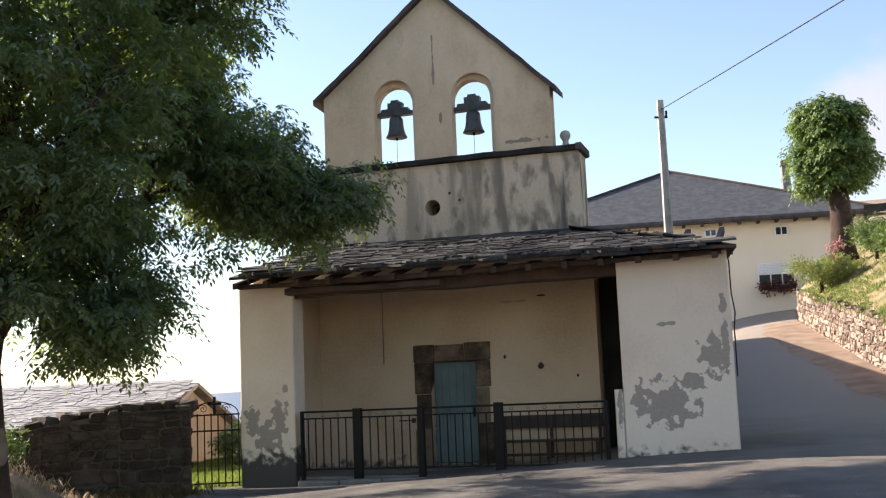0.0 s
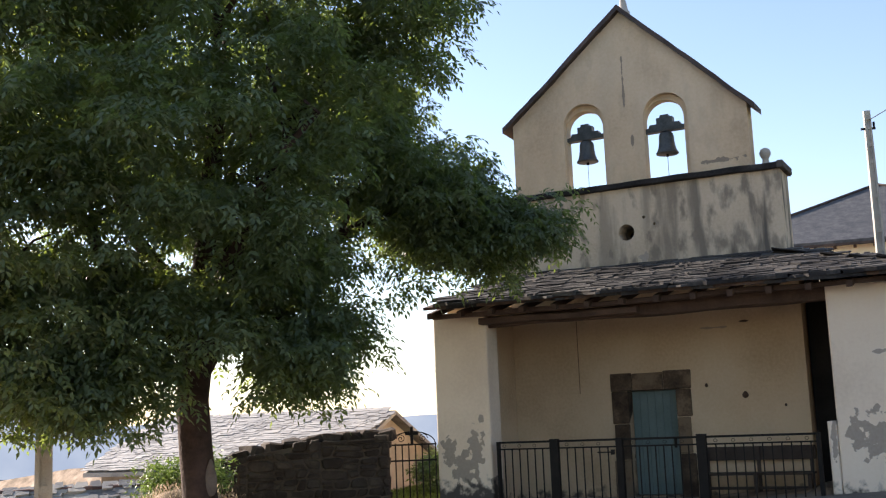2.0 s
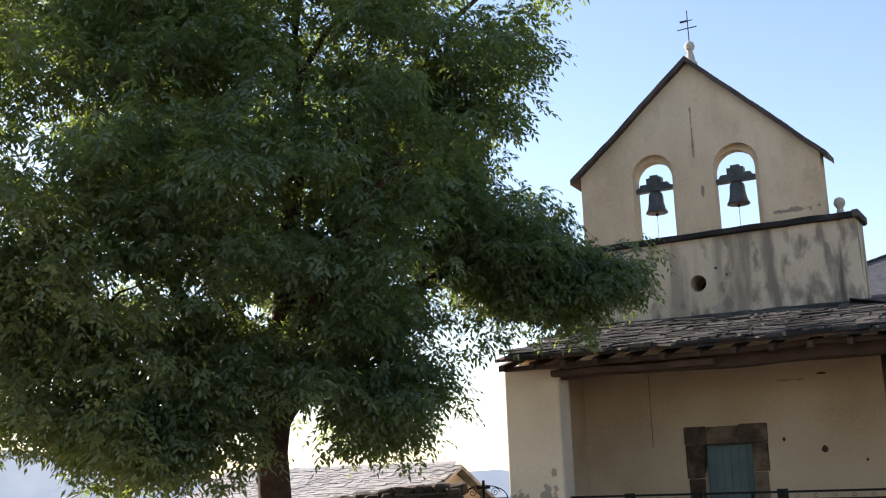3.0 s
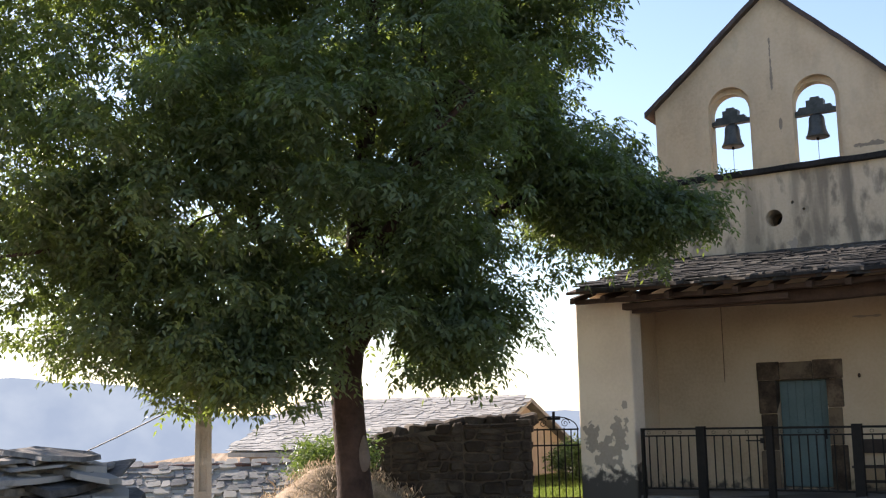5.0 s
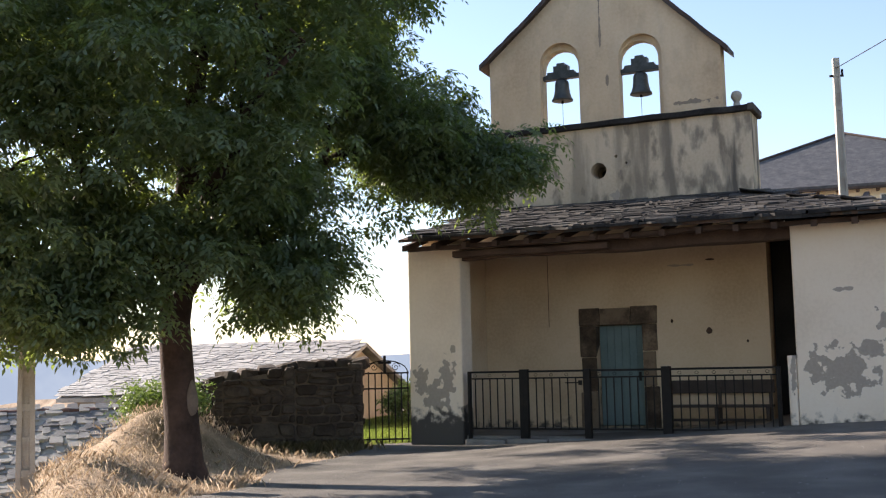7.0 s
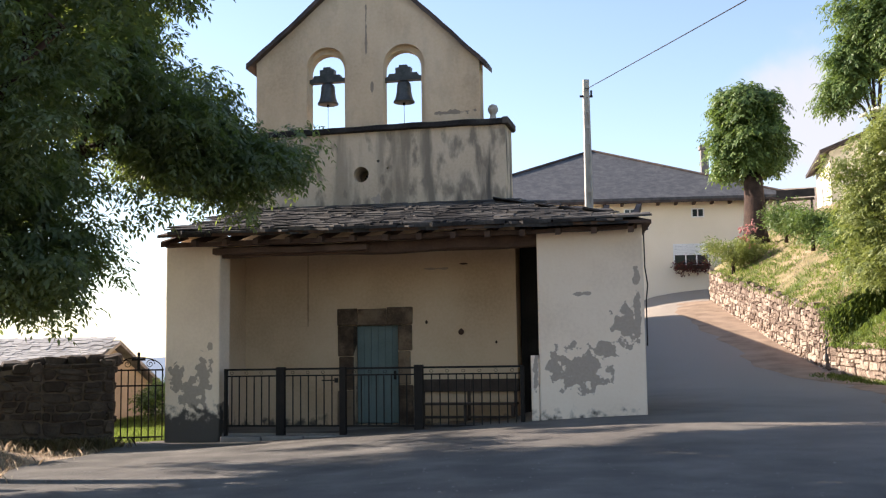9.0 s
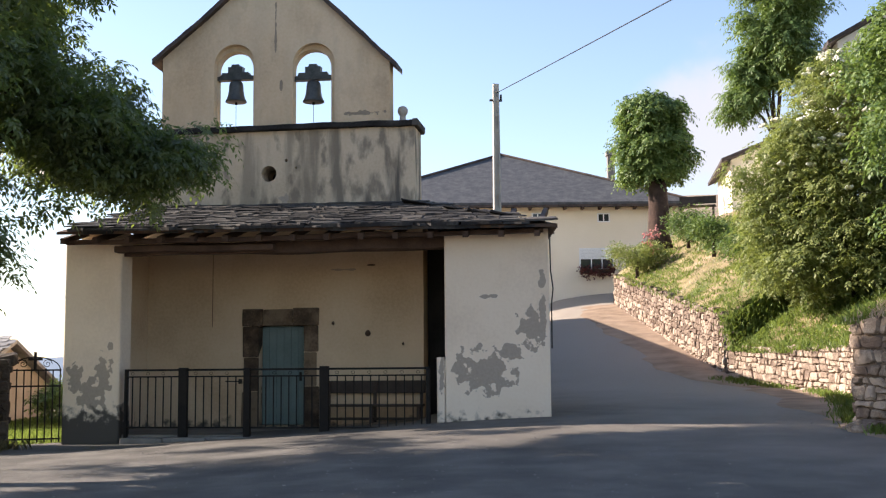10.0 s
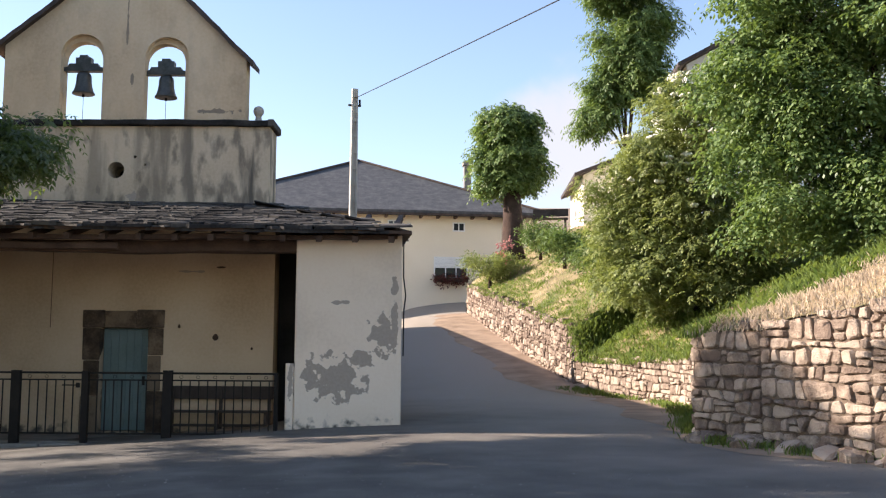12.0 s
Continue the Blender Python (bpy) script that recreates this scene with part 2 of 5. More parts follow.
def patched(name, base, blotch, ellipses, plinth=None, streak=None, rough_edge=1.1):
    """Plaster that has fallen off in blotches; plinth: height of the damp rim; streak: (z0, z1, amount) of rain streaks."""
    m = mat(name, base, 0.7, 18, 0.95, 0.25)
    nt = m.node_tree
    b = nt.nodes["Principled BSDF"]
    col = b.inputs["Base Color"].links[0].from_socket
    geo = nt.nodes.new("ShaderNodeNewGeometry")
    sep = nt.nodes.new("ShaderNodeSeparateXYZ")
    nt.links.new(geo.outputs["Position"], sep.inputs[0])

    def math_node(op, a, c):
        n = nt.nodes.new("ShaderNodeMath")
        n.operation = op
        for i, v in enumerate((a, c)):
            if isinstance(v, (int, float)):
                n.inputs[i].default_value = v
            else:
                nt.links.new(v, n.inputs[i])
        return n.outputs[0]

    def ramp(v, a, c):
        n = nt.nodes.new("ShaderNodeMapRange")
        n.interpolation_type = "SMOOTHSTEP"
        n.inputs["From Min"].default_value, n.inputs["From Max"].default_value = a, c
        nt.links.new(v, n.inputs["Value"])
        return n.outputs[0]

    def blend(fac, a, c):
        n = nt.nodes.new("ShaderNodeMix")
        n.data_type = "RGBA"
        nt.links.new(fac, n.inputs["Factor"])
        nt.links.new(a, n.inputs["A"])
        if isinstance(c, tuple):
            n.inputs["B"].default_value = (*c, 1)
        else:
            nt.links.new(c, n.inputs["B"])
        return n.outputs["Result"]

    def noise_node(scale, detail=6.0, squash=None):
        n = nt.nodes.new("ShaderNodeTexNoise")
        n.inputs["Scale"].default_value, n.inputs["Detail"].default_value = scale, detail
        if squash:
            mp = nt.nodes.new("ShaderNodeMapping")
            mp.inputs["Scale"].default_value = squash
            nt.links.new(geo.outputs["Position"], mp.inputs["Vector"])
            nt.links.new(mp.outputs[0], n.inputs["Vector"])
        else:
            nt.links.new(geo.outputs["Position"], n.inputs["Vector"])
        return n.outputs["Fac"]

    edge = noise_node(6.5, 10.0)
    grain = noise_node(22.0)
    d = None
    for cx, cz, rx, rz in ellipses:
        ex = math_node("MULTIPLY", math_node("SUBTRACT", sep.outputs["X"], cx), 1 / rx)
        ez = math_node("MULTIPLY", math_node("SUBTRACT", sep.outputs["Z"], cz), 1 / rz)
        q = math_node("SQRT", math_node("ADD", math_node("MULTIPLY", ex, ex), math_node("MULTIPLY", ez, ez)), 0)
        d = q if d is None else math_node("MINIMUM", d, q)
    shift = math_node("MULTIPLY", math_node("SUBTRACT", edge, 0.5), 3.1 * rough_edge)
    if streak:
        z0, z1, amount = streak
        s = ramp(noise_node(1.0, 7.0, (3.3, 3.3, 0.55)), 0.45, 0.64)
        s2 = ramp(noise_node(1.0, 12.0, (4.5, 4.5, 2.2)), 0.47, 0.66)
        side = ramp(sep.outputs["X"], -6.4, -4.0)
        s = math_node("MULTIPLY", s, math_node("ADD", math_node("MULTIPLY", side, 0.5), 0.5))
        s = math_node("MULTIPLY", math_node("MAXIMUM", s, math_node("MULTIPLY", s2, 0.7)), amount)
        col = blend(s, col, (0.10, 0.09, 0.078))
    if d is not None:
        f = ramp(math_node("ADD", d, shift), 1.08, 0.92)
        g = nt.nodes.new("ShaderNodeValToRGB")
        g.color_ramp.elements[0].color, g.color_ramp.elements[1].color = (*[c * 0.8 for c in blotch], 1), (*[c * 1.2 for c in blotch], 1)
        nt.links.new(grain, g.inputs["Fac"])
        col = blend(f, col, g.outputs["Color"])
        bmp = [n for n in nt.nodes if n.type == "BUMP"][0]
        h = math_node("SUBTRACT", math_node("MULTIPLY", grain, 0.5), f)
        nt.links.new(h, bmp.inputs["Height"])
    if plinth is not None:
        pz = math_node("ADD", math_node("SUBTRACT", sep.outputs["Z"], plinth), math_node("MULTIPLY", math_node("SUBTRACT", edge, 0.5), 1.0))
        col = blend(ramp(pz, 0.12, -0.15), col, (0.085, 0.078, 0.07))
    nt.links.new(col, b.inputs["Base Color"])
    return m


OCHRE = [(0.49, 0.365, 0.24), (0.60, 0.465, 0.318), (0.66, 0.53, 0.378)]
PALE = [(0.68, 0.565, 0.44), (0.77, 0.65, 0.515), (0.80, 0.69, 0.56)]
GREY = (0.37, 0.315, 0.26)
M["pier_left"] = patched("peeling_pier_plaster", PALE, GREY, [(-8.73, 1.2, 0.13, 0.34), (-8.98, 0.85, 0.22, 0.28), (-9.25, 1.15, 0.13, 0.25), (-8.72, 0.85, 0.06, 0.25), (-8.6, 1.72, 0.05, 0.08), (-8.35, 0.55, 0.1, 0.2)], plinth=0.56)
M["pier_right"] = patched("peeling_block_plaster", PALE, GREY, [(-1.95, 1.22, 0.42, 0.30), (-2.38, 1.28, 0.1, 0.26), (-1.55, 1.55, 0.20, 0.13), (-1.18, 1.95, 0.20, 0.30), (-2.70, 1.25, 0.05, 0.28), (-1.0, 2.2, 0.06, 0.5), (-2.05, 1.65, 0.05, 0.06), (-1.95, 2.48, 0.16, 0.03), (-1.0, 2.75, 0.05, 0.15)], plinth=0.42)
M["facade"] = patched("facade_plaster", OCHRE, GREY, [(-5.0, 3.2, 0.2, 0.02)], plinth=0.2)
M["belfry"] = patched("streaked_belfry_plaster", [(0.46, 0.37, 0.27), (0.57, 0.47, 0.35), (0.63, 0.53, 0.41)], GREY, [(-6.2, 4.62, 0.1, 0.1), (-8.3, 5.7, 0.2, 0.04)], streak=(4.4, 5.95, 0.95))
M["gable"] = patched("gable_plaster", OCHRE, (0.27, 0.22, 0.17), [(-6.42, 8.1, 0.02, 0.45), (-6.3, 6.9, 0.03, 0.2), (-4.7, 6.3, 0.4, 0.05)], streak=(6, 9, 0.16))
# ---- ground ----
def land_z(x, y):
    """Natural ground: the paved square, the earth mound by the tree, the drop to the valley on the left."""
    z = road_z(x, y)
    dist = math.hypot(x, y)
    a = radians(46.3)
    s = -x * math.cos(a) - y * math.sin(a)
    z -= 5.0 * step(s, -0.35, 2.4) * step(dist, 8.5, 12.5)
    z -= 60.0 * step(dist, 55, 600)
    z += 0.95 * math.exp(-(((x + 11.25) / 0.9) ** 2 + ((y - 13.3) / 1.3) ** 2))
    z += 0.35 * math.exp(-(((x + 10.35) / 0.75) ** 2 + ((y - 11.3) / 0.9) ** 2))
    return z


def grid_sheet(name, xs, ys, zf, material, drop=0.0):
    verts = [(x, y, zf(x, y) - drop) for y in ys for x in xs]
    nx = len(xs)
    faces = [(j * nx + i, j * nx + i + 1, (j + 1) * nx + i + 1, (j + 1) * nx + i) for j in range(len(ys) - 1) for i in range(nx - 1)]
    return mesh_ob(name, verts, faces, material, smooth=True)


def spread(a, b, n, far):
    core = [a + (b - a) * i / n for i in range(n + 1)]
    lo = [a - far * (k / 8) ** 3 for k in range(8, 0, -1)]
    hi = [b + far * (k / 8) ** 3 for k in range(1, 9)]
    return lo + core + hi


M["land"] = mat("dry_grass_ground", [(0.13, 0.098, 0.062), (0.27, 0.20, 0.137), (0.44, 0.335, 0.245)], 1.3, 22, 1.0, 0.9)
ground = grid_sheet("ground", spread(-24, 8, 110, 2500), spread(-8, 56, 128, 2500), land_z, M["land"], 0.03)
tagged(ground, "dry grass and earth ground sloping into the valley", "ground", kind="structure")


def left_edge(y):
    """Left rim of the paving."""
    return -8.6 - 1.3 * step(y, 11.5, 16.5) + 0.3 * math.sin(y * 1.3)


road_verts, road_faces = [], []
ry = [-8 + 0.5 * i for i in range(125)]
RN = 30
for y in ry:
    x0 = left_edge(y) if y < 18.4 else -3.3 - 6.0 * step(y, 43.6, 46.5)
    x1 = 8.0 if y < 9 else 7.6 - 3.9 * step(y, 9, 15) + 0.8 * step(y, 16, 22) - 1.8 * step(y, 24, 29) - 2.4 * step(y, 29, 46)
    for i in range(RN + 1):
        x = x0 + (x1 - x0) * i / RN
        road_verts.append((x, y, road_z(x, y) + 0.004))
for j in range(len(ry) - 1):
    for i in range(RN):
        a = j * (RN + 1) + i
        road_faces.append((a, a + 1, a + RN + 2, a + RN + 1))
road = mesh_ob("road", road_verts, road_faces, M["asphalt"], smooth=True)
tagged(road, "worn grey asphalt square and lane climbing past the chapel", "road", kind="structure")

# earthy verge between lane and walls
M["verge"] = mat("sandy_verge", [(0.22, 0.155, 0.105), (0.38, 0.275, 0.195)], 1.4, 40, 1.0, 0.5)
vv, vf = [], []
vy = [9 + 0.5 * i for i in range(75)]
for y in vy:
    xr = 7.6 - 3.9 * step(y, 9, 15) + 0.8 * step(y, 16, 22) - 1.8 * step(y, 24, 29) - 2.4 * step(y, 29, 46)
    w = 0.45 + 0.35 * noise.noise(Vector((0.3, y * 0.5, 1))) + 0.3 * noise.noise(Vector((4.1, y * 1.9, 1))) + 0.9 * step(y, 17, 20) * (1 - step(y, 24, 27)) + 0.9 * step(y, 27, 31)
    for i in range(5):
        x = xr - w + (w + 1.3) * i / 4
        vv.append((x, y, road_z(x, y) + 0.010 + 0.015 * (i > 0)))
for j in range(len(vy) - 1):
    for i in range(4):
        a = j * 5 + i
        vf.append((a, a + 1, a + 6, a + 5))
verge = mesh_ob("road_verge", vv, vf, M["verge"], smooth=True)
tagged(verge, "strip of sandy earth along the foot of the walls", "verge", kind="structure")

# ---- chapel ----
FY, BY = 18.0, 20.5        # porch front and church facade
chapel = empty("chapel", (-6.4, 20.5, 0.0))
tagged(chapel, "old ochre rendered village chapel with slate porch and twin bell gable", "chapel")


def under(ob, parent=None):
    p = chapel if parent is None else parent
    ob.parent = p
    ob.matrix_parent_inverse = p.matrix_world.inverted()
    return ob


def prism(name, plan, z0, z1, material, bevel=0.03, label=""):
    """An upright block over a plan of corners."""
    bm = bmesh.new()
    lo = [bm.verts.new((x, y, z0)) for x, y in plan]
    hi = [bm.verts.new((x, y, z1)) for x, y in plan]
    n = len(plan)
    bm.faces.new(lo[::-1])
    bm.faces.new(hi)
    for i in range(n):
        bm.faces.new((lo[i], lo[(i + 1) % n], hi[(i + 1) % n], hi[i]))
    if bevel:
        bmesh.ops.bevel(bm, geom=[e for e in bm.edges if abs(e.verts[0].co.z - e.verts[1].co.z) > 0.1], offset=bevel, segments=2, affect="EDGES", profile=0.5)
    return under(part(name, bm, material, label=label))


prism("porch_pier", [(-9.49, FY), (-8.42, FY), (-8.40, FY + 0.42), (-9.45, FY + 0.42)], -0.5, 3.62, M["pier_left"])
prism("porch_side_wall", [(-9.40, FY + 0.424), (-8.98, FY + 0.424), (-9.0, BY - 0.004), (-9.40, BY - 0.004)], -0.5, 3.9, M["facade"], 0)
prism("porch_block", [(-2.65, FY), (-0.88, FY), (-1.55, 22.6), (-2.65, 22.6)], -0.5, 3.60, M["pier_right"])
prism("porch_floor", [(-8.99, FY + 0.12), (-2.66, FY + 0.12), (-2.66, BY - 0.004), (-8.99, BY - 0.004)], -0.4, 0.17, M["cement"], 0.02)
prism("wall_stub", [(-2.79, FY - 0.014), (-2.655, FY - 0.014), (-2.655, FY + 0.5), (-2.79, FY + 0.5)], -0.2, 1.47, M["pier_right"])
# near-black sheets that paint the deep shade between the facade and the block
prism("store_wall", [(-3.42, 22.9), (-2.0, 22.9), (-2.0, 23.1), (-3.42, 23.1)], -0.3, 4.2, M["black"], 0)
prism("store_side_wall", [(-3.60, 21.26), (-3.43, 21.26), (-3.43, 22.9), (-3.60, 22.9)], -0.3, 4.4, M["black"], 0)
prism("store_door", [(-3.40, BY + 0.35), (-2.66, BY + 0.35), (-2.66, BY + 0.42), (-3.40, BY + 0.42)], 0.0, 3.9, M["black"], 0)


def wall_xz(name, outline, holes, y0, y1, material):
    """An upright wall of thickness y0..y1 from an outline in x, z, with holes through it."""
    bm = bmesh.new()
    edges = []
    for loop in [outline] + holes:
        vs = [bm.verts.new((x, y0, z)) for x, z in loop]
        edges += [bm.edges.new((vs[i], vs[(i + 1) % len(vs)])) for i in range(len(vs))]
    bmesh.ops.triangle_fill(bm, use_beauty=True, use_dissolve=False, edges=edges)
    bmesh.ops.recalc_face_normals(bm, faces=bm.faces[:])
    ext = bmesh.ops.extrude_face_region(bm, geom=bm.faces[:])
    for v in [g for g in ext["geom"] if isinstance(g, bmesh.types.BMVert)]:
        v.co.y = y1
    bmesh.ops.recalc_face_normals(bm, faces=bm.faces[:])
    return under(part(name, bm, material))


def arch(xc, half, z0, zs, n=16):
    pts = [(xc - half, z0), (xc + half, z0)]
    return pts + [(xc + half * math.cos(math.pi * k / n), zs + half * math.sin(math.pi * k / n)) for k in range(n + 1)]


def ring(xc, zc, r, n=20):
    return [(xc + r * math.cos(2 * math.pi * k / n), zc + r * math.sin(2 * math.pi * k / n)) for k in range(n)]


DX0, DX1, DZ0, DZ1 = -6.70, -5.79, 0.19, 2.13
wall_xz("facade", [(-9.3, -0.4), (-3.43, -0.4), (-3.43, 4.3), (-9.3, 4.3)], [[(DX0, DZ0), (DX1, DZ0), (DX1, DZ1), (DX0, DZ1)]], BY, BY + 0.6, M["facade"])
wall_xz("belfry_base", [(-9.28, 4.3), (-3.58, 4.3), (-3.585, 6.0), (-9.28, 6.0)], [ring(-6.53, 5.145, 0.16), ring(-6.17, 5.40, 0.03, 8), ring(-5.97, 5.25, 0.025, 8)], BY, BY + 0.75, M["belfry"])
# the gable wall is a front leaf with wider arches over a thicker back leaf
A1, A2 = -7.255, -5.61
GZ = [(-8.80, 6.12), (-4.08, 6.12), (-4.08, 7.36), (-6.41, 9.60), (-8.80, 7.64)]
wall_xz("bell_gable", GZ, [arch(A1 - 0.02, 0.425, 6.13, 7.41), arch(A2 - 0.02, 0.43, 6.13, 7.35)], BY + 0.04, BY + 0.17, M["gable"])
wall_xz("bell_gable_back", GZ, [arch(-7.305, 0.385, 6.13, 7.34), arch(-5.695, 0.395, 6.13, 7.29)], BY + 0.174, BY + 0.40, M["gable"])
bm = bmesh.new()
add_box(bm, -9.36, -3.53, BY - 0.10, BY + 0.86, 6.0, 6.115, 0.02)
bmesh.ops.subdivide_edges(bm, edges=[e for e in bm.edges if abs(e.verts[0].co.x - e.verts[1].co.x) > 2], cuts=30)
for v in bm.verts:
    v.co += Vector((0, noise.noise(v.co * 2.1) * 0.03, noise.noise(v.co * 1.7 + Vector((5, 0, 0))) * 0.03))
under(part("cornice", bm, M["slate"]))
bm = bmesh.new()
add_box(bm, -3.62, -3.50, BY - 0.11, BY + 0.8, 5.985, 6.125, 0.02)
under(part("cornice_end", bm, M["slate"]))
# black panel added behind the round openings to give them their inner shade
prism("oculus_back", [(-6.8, BY + 0.755), (-5.8, BY + 0.755), (-5.8, BY + 0.79), (-6.8, BY + 0.79)], 4.8, 5.5, M["black"], 0)
prism("church_nave", [(-9.0, BY + 0.8), (-3.8, BY + 0.8), (-3.8, 43.0), (-9.0, 43.0)], -0.5, 3.55, M["facade"], 0)
under(mesh_ob("nave_roof", [(-9.3, 21.3, 3.5), (-6.4, 21.3, 5.85), (-3.5, 21.3, 3.5), (-9.3, 43.2, 3.5), (-6.4, 43.2, 5.85), (-3.5, 43.2, 3.5)], [(0, 1, 4, 3), (1, 2, 5, 4), (0, 2, 1), (3, 4, 5), (0, 3, 5, 2)], M["slate"]))
M["coping"] = mat("brown_slate_coping", [(0.035, 0.028, 0.026), (0.09, 0.065, 0.055)], 3.0, 25, 0.7, 0.4)
for xa, za, xb, zb in ((-8.98, 7.56, -6.40, 9.69), (-6.40, 9.69, -3.92, 7.27)):
    bm = bmesh.new()
    vs = [bm.verts.new(p) for p in ((xa, BY - 0.10, za), (xb, BY - 0.10, zb), (xb, BY + 0.54, zb), (xa, BY + 0.54, za), (xa, BY - 0.10, za - 0.11), (xb, BY - 0.10, zb - 0.11), (xb, BY + 0.54, zb - 0.11), (xa, BY + 0.54, za - 0.11))]
    for q in ((0, 1, 2, 3), (7, 6, 5, 4), (4, 5, 1, 0), (5, 6, 2, 1), (6, 7, 3, 2), (7, 4, 0, 3)):
        bm.faces.new([vs[i] for i in q])
    bmesh.ops.subdivide_edges(bm, edges=[e for e in bm.edges if abs(e.verts[0].co.x - e.verts[1].co.x) > 1], cuts=14)
    for v in bm.verts:
        v.co.z += noise.noise(v.co * 2.3) * 0.035
        v.co.y += noise.noise(v.co * 2.9) * 0.03
    under(part("gable_coping", bm, M["coping"]))

# apex finial with its vane, and the ball finial on the cornice
def lathe(bm, prof, at, n=14):
    rings = [[bm.verts.new((at[0] + r * math.cos(2 * math.pi * k / n), at[1] + r * math.sin(2 * math.pi * k / n), at[2] + z)) for k in range(n)] for r, z in prof]
    for r0, r1 in zip(rings, rings[1:]):
        for k in range(n):
            bm.faces.new((r0[k], r0[(k + 1) % n], r1[(k + 1) % n], r1[k]))
    bm.faces.new(rings[0][::-1])
    bm.faces.new(rings[-1])


bm = bmesh.new()
lathe(bm, [(0.13, -0.06), (0.13, 0.02), (0.10, 0.05), (0.075, 0.20), (0.05, 0.28), (0.085, 0.32), (0.105, 0.39), (0.08, 0.46), (0.03, 0.49)], (-6.40, BY + 0.35, 9.64))
finial = under(part("apex_finial", bm, M["concrete"], smooth=True))
bm = bmesh.new()
tube(bm, [(-6.40, BY + 0.35, 10.0), (-6.40, BY + 0.35, 10.80)], 0.011, 6)
tube(bm, [(-6.62, BY + 0.35, 10.42), (-6.22, BY + 0.35, 10.42)], 0.011, 6)
add_box(bm, -6.56, -6.40, BY + 0.347, BY + 0.353, 10.56, 10.60)
add_box(bm, -6.40, -6.30, BY + 0.347, BY + 0.353, 10.57, 10.59)
under(part("weather_vane", bm, M["iron"]))
bm = bmesh.new()
lathe(bm, [(0.10, 0.0), (0.10, 0.03), (0.07, 0.07), (0.055, 0.15), (0.07, 0.17), (0.10, 0.22), (0.105, 0.27), (0.08, 0.33), (0.03, 0.355)], (-3.87, BY + 0.3, 6.11))
under(part("ball_finial", bm, M["concrete"], smooth=True))

# door in its stone frame
for i, (x0, x1, z0, z1) in enumerate([(-7.03, -6.70, 1.52, 2.12), (-7.00, -6.70, 0.85, 1.51), (-7.04, -6.70, 0.15, 0.84), (-5.79, -5.50, 1.62, 2.12), (-5.79, -5.54, 0.95, 1.61), (-5.79, -5.49, 0.15, 0.94), (-7.04, -6.62, 2.125, 2.46), (-6.615, -6.02, 2.125, 2.45), (-6.015, -5.49, 2.125, 2.47)]):
    bm = bmesh.new()
    add_box(bm, x0, x1, BY - 0.03, BY + 0.22, z0, z1, 0.02)
    for v in bm.verts:
        v.co += Vector((noise.noise(v.co * 4), noise.noise(v.co * 5), noise.noise(v.co * 6))) * 0.012
    under(part("door_stone", bm, M["lintel"]))
door = under(box("church_door", -6.69, -5.80, BY + 0.20, BY + 0.25, 0.20, 2.12, M["door_paint"]))
for k in range(6):
    x0 = -6.685 + k * 0.1475
    bm = bmesh.new()
    add_box(bm, x0, x0 + 0.144, BY + 0.178, BY + 0.198, 0.21, 2.11, 0.006)
    p = part("plank", bm, M["door_paint"])
    p.parent = door
p = box("door_rail", -6.66, -5.83, BY + 0.160, BY + 0.176, 0.42, 0.52, M["door_paint"])
p.parent = door
p = box("lock_plate", -5.93, -5.88, BY + 0.165, BY + 0.177, 1.05, 1.22, M["iron"])
p.parent = door
for o in door.children:
    o.matrix_parent_inverse = Matrix.Identity(4)
    o.location = (0, 0, 0)
box("door_step", -6.9, -5.6, BY - 0.35, BY - 0.01, 0.165, 0.20, M["cement"], bevel=0.01).parent = chapel
chapel.children[-1].matrix_parent_inverse = chapel.matrix_world.inverted()
# marks and fittings on the facade
for x, z, w, h in ((-4.52, 1.96, 0.06, 0.05), (-5.21, 2.16, 0.025, 0.03), (-3.83, 1.75, 0.022, 0.022), (-4.45, 3.28, 0.09, 0.015)):
    bm = bmesh.new()
    bmesh.ops.create_icosphere(bm, subdivisions=2, radius=1.0)
    for v in bm.verts:
        v.co = Vector((x + v.co.x * w * (1 - 0.4 * max(0, v.co.z)), BY - 0.005 + v.co.y * 0.05, z + v.co.z * h * 1.3))
    under(part("wall_fitting", bm, M["timber"]))
bm = bmesh.new()
tube(bm, [(-7.65, BY - 0.02, 3.9), (-7.65, BY - 0.025, 2.12)], 0.0055, 5)
under(part("bell_cord", bm, M["timber"]))

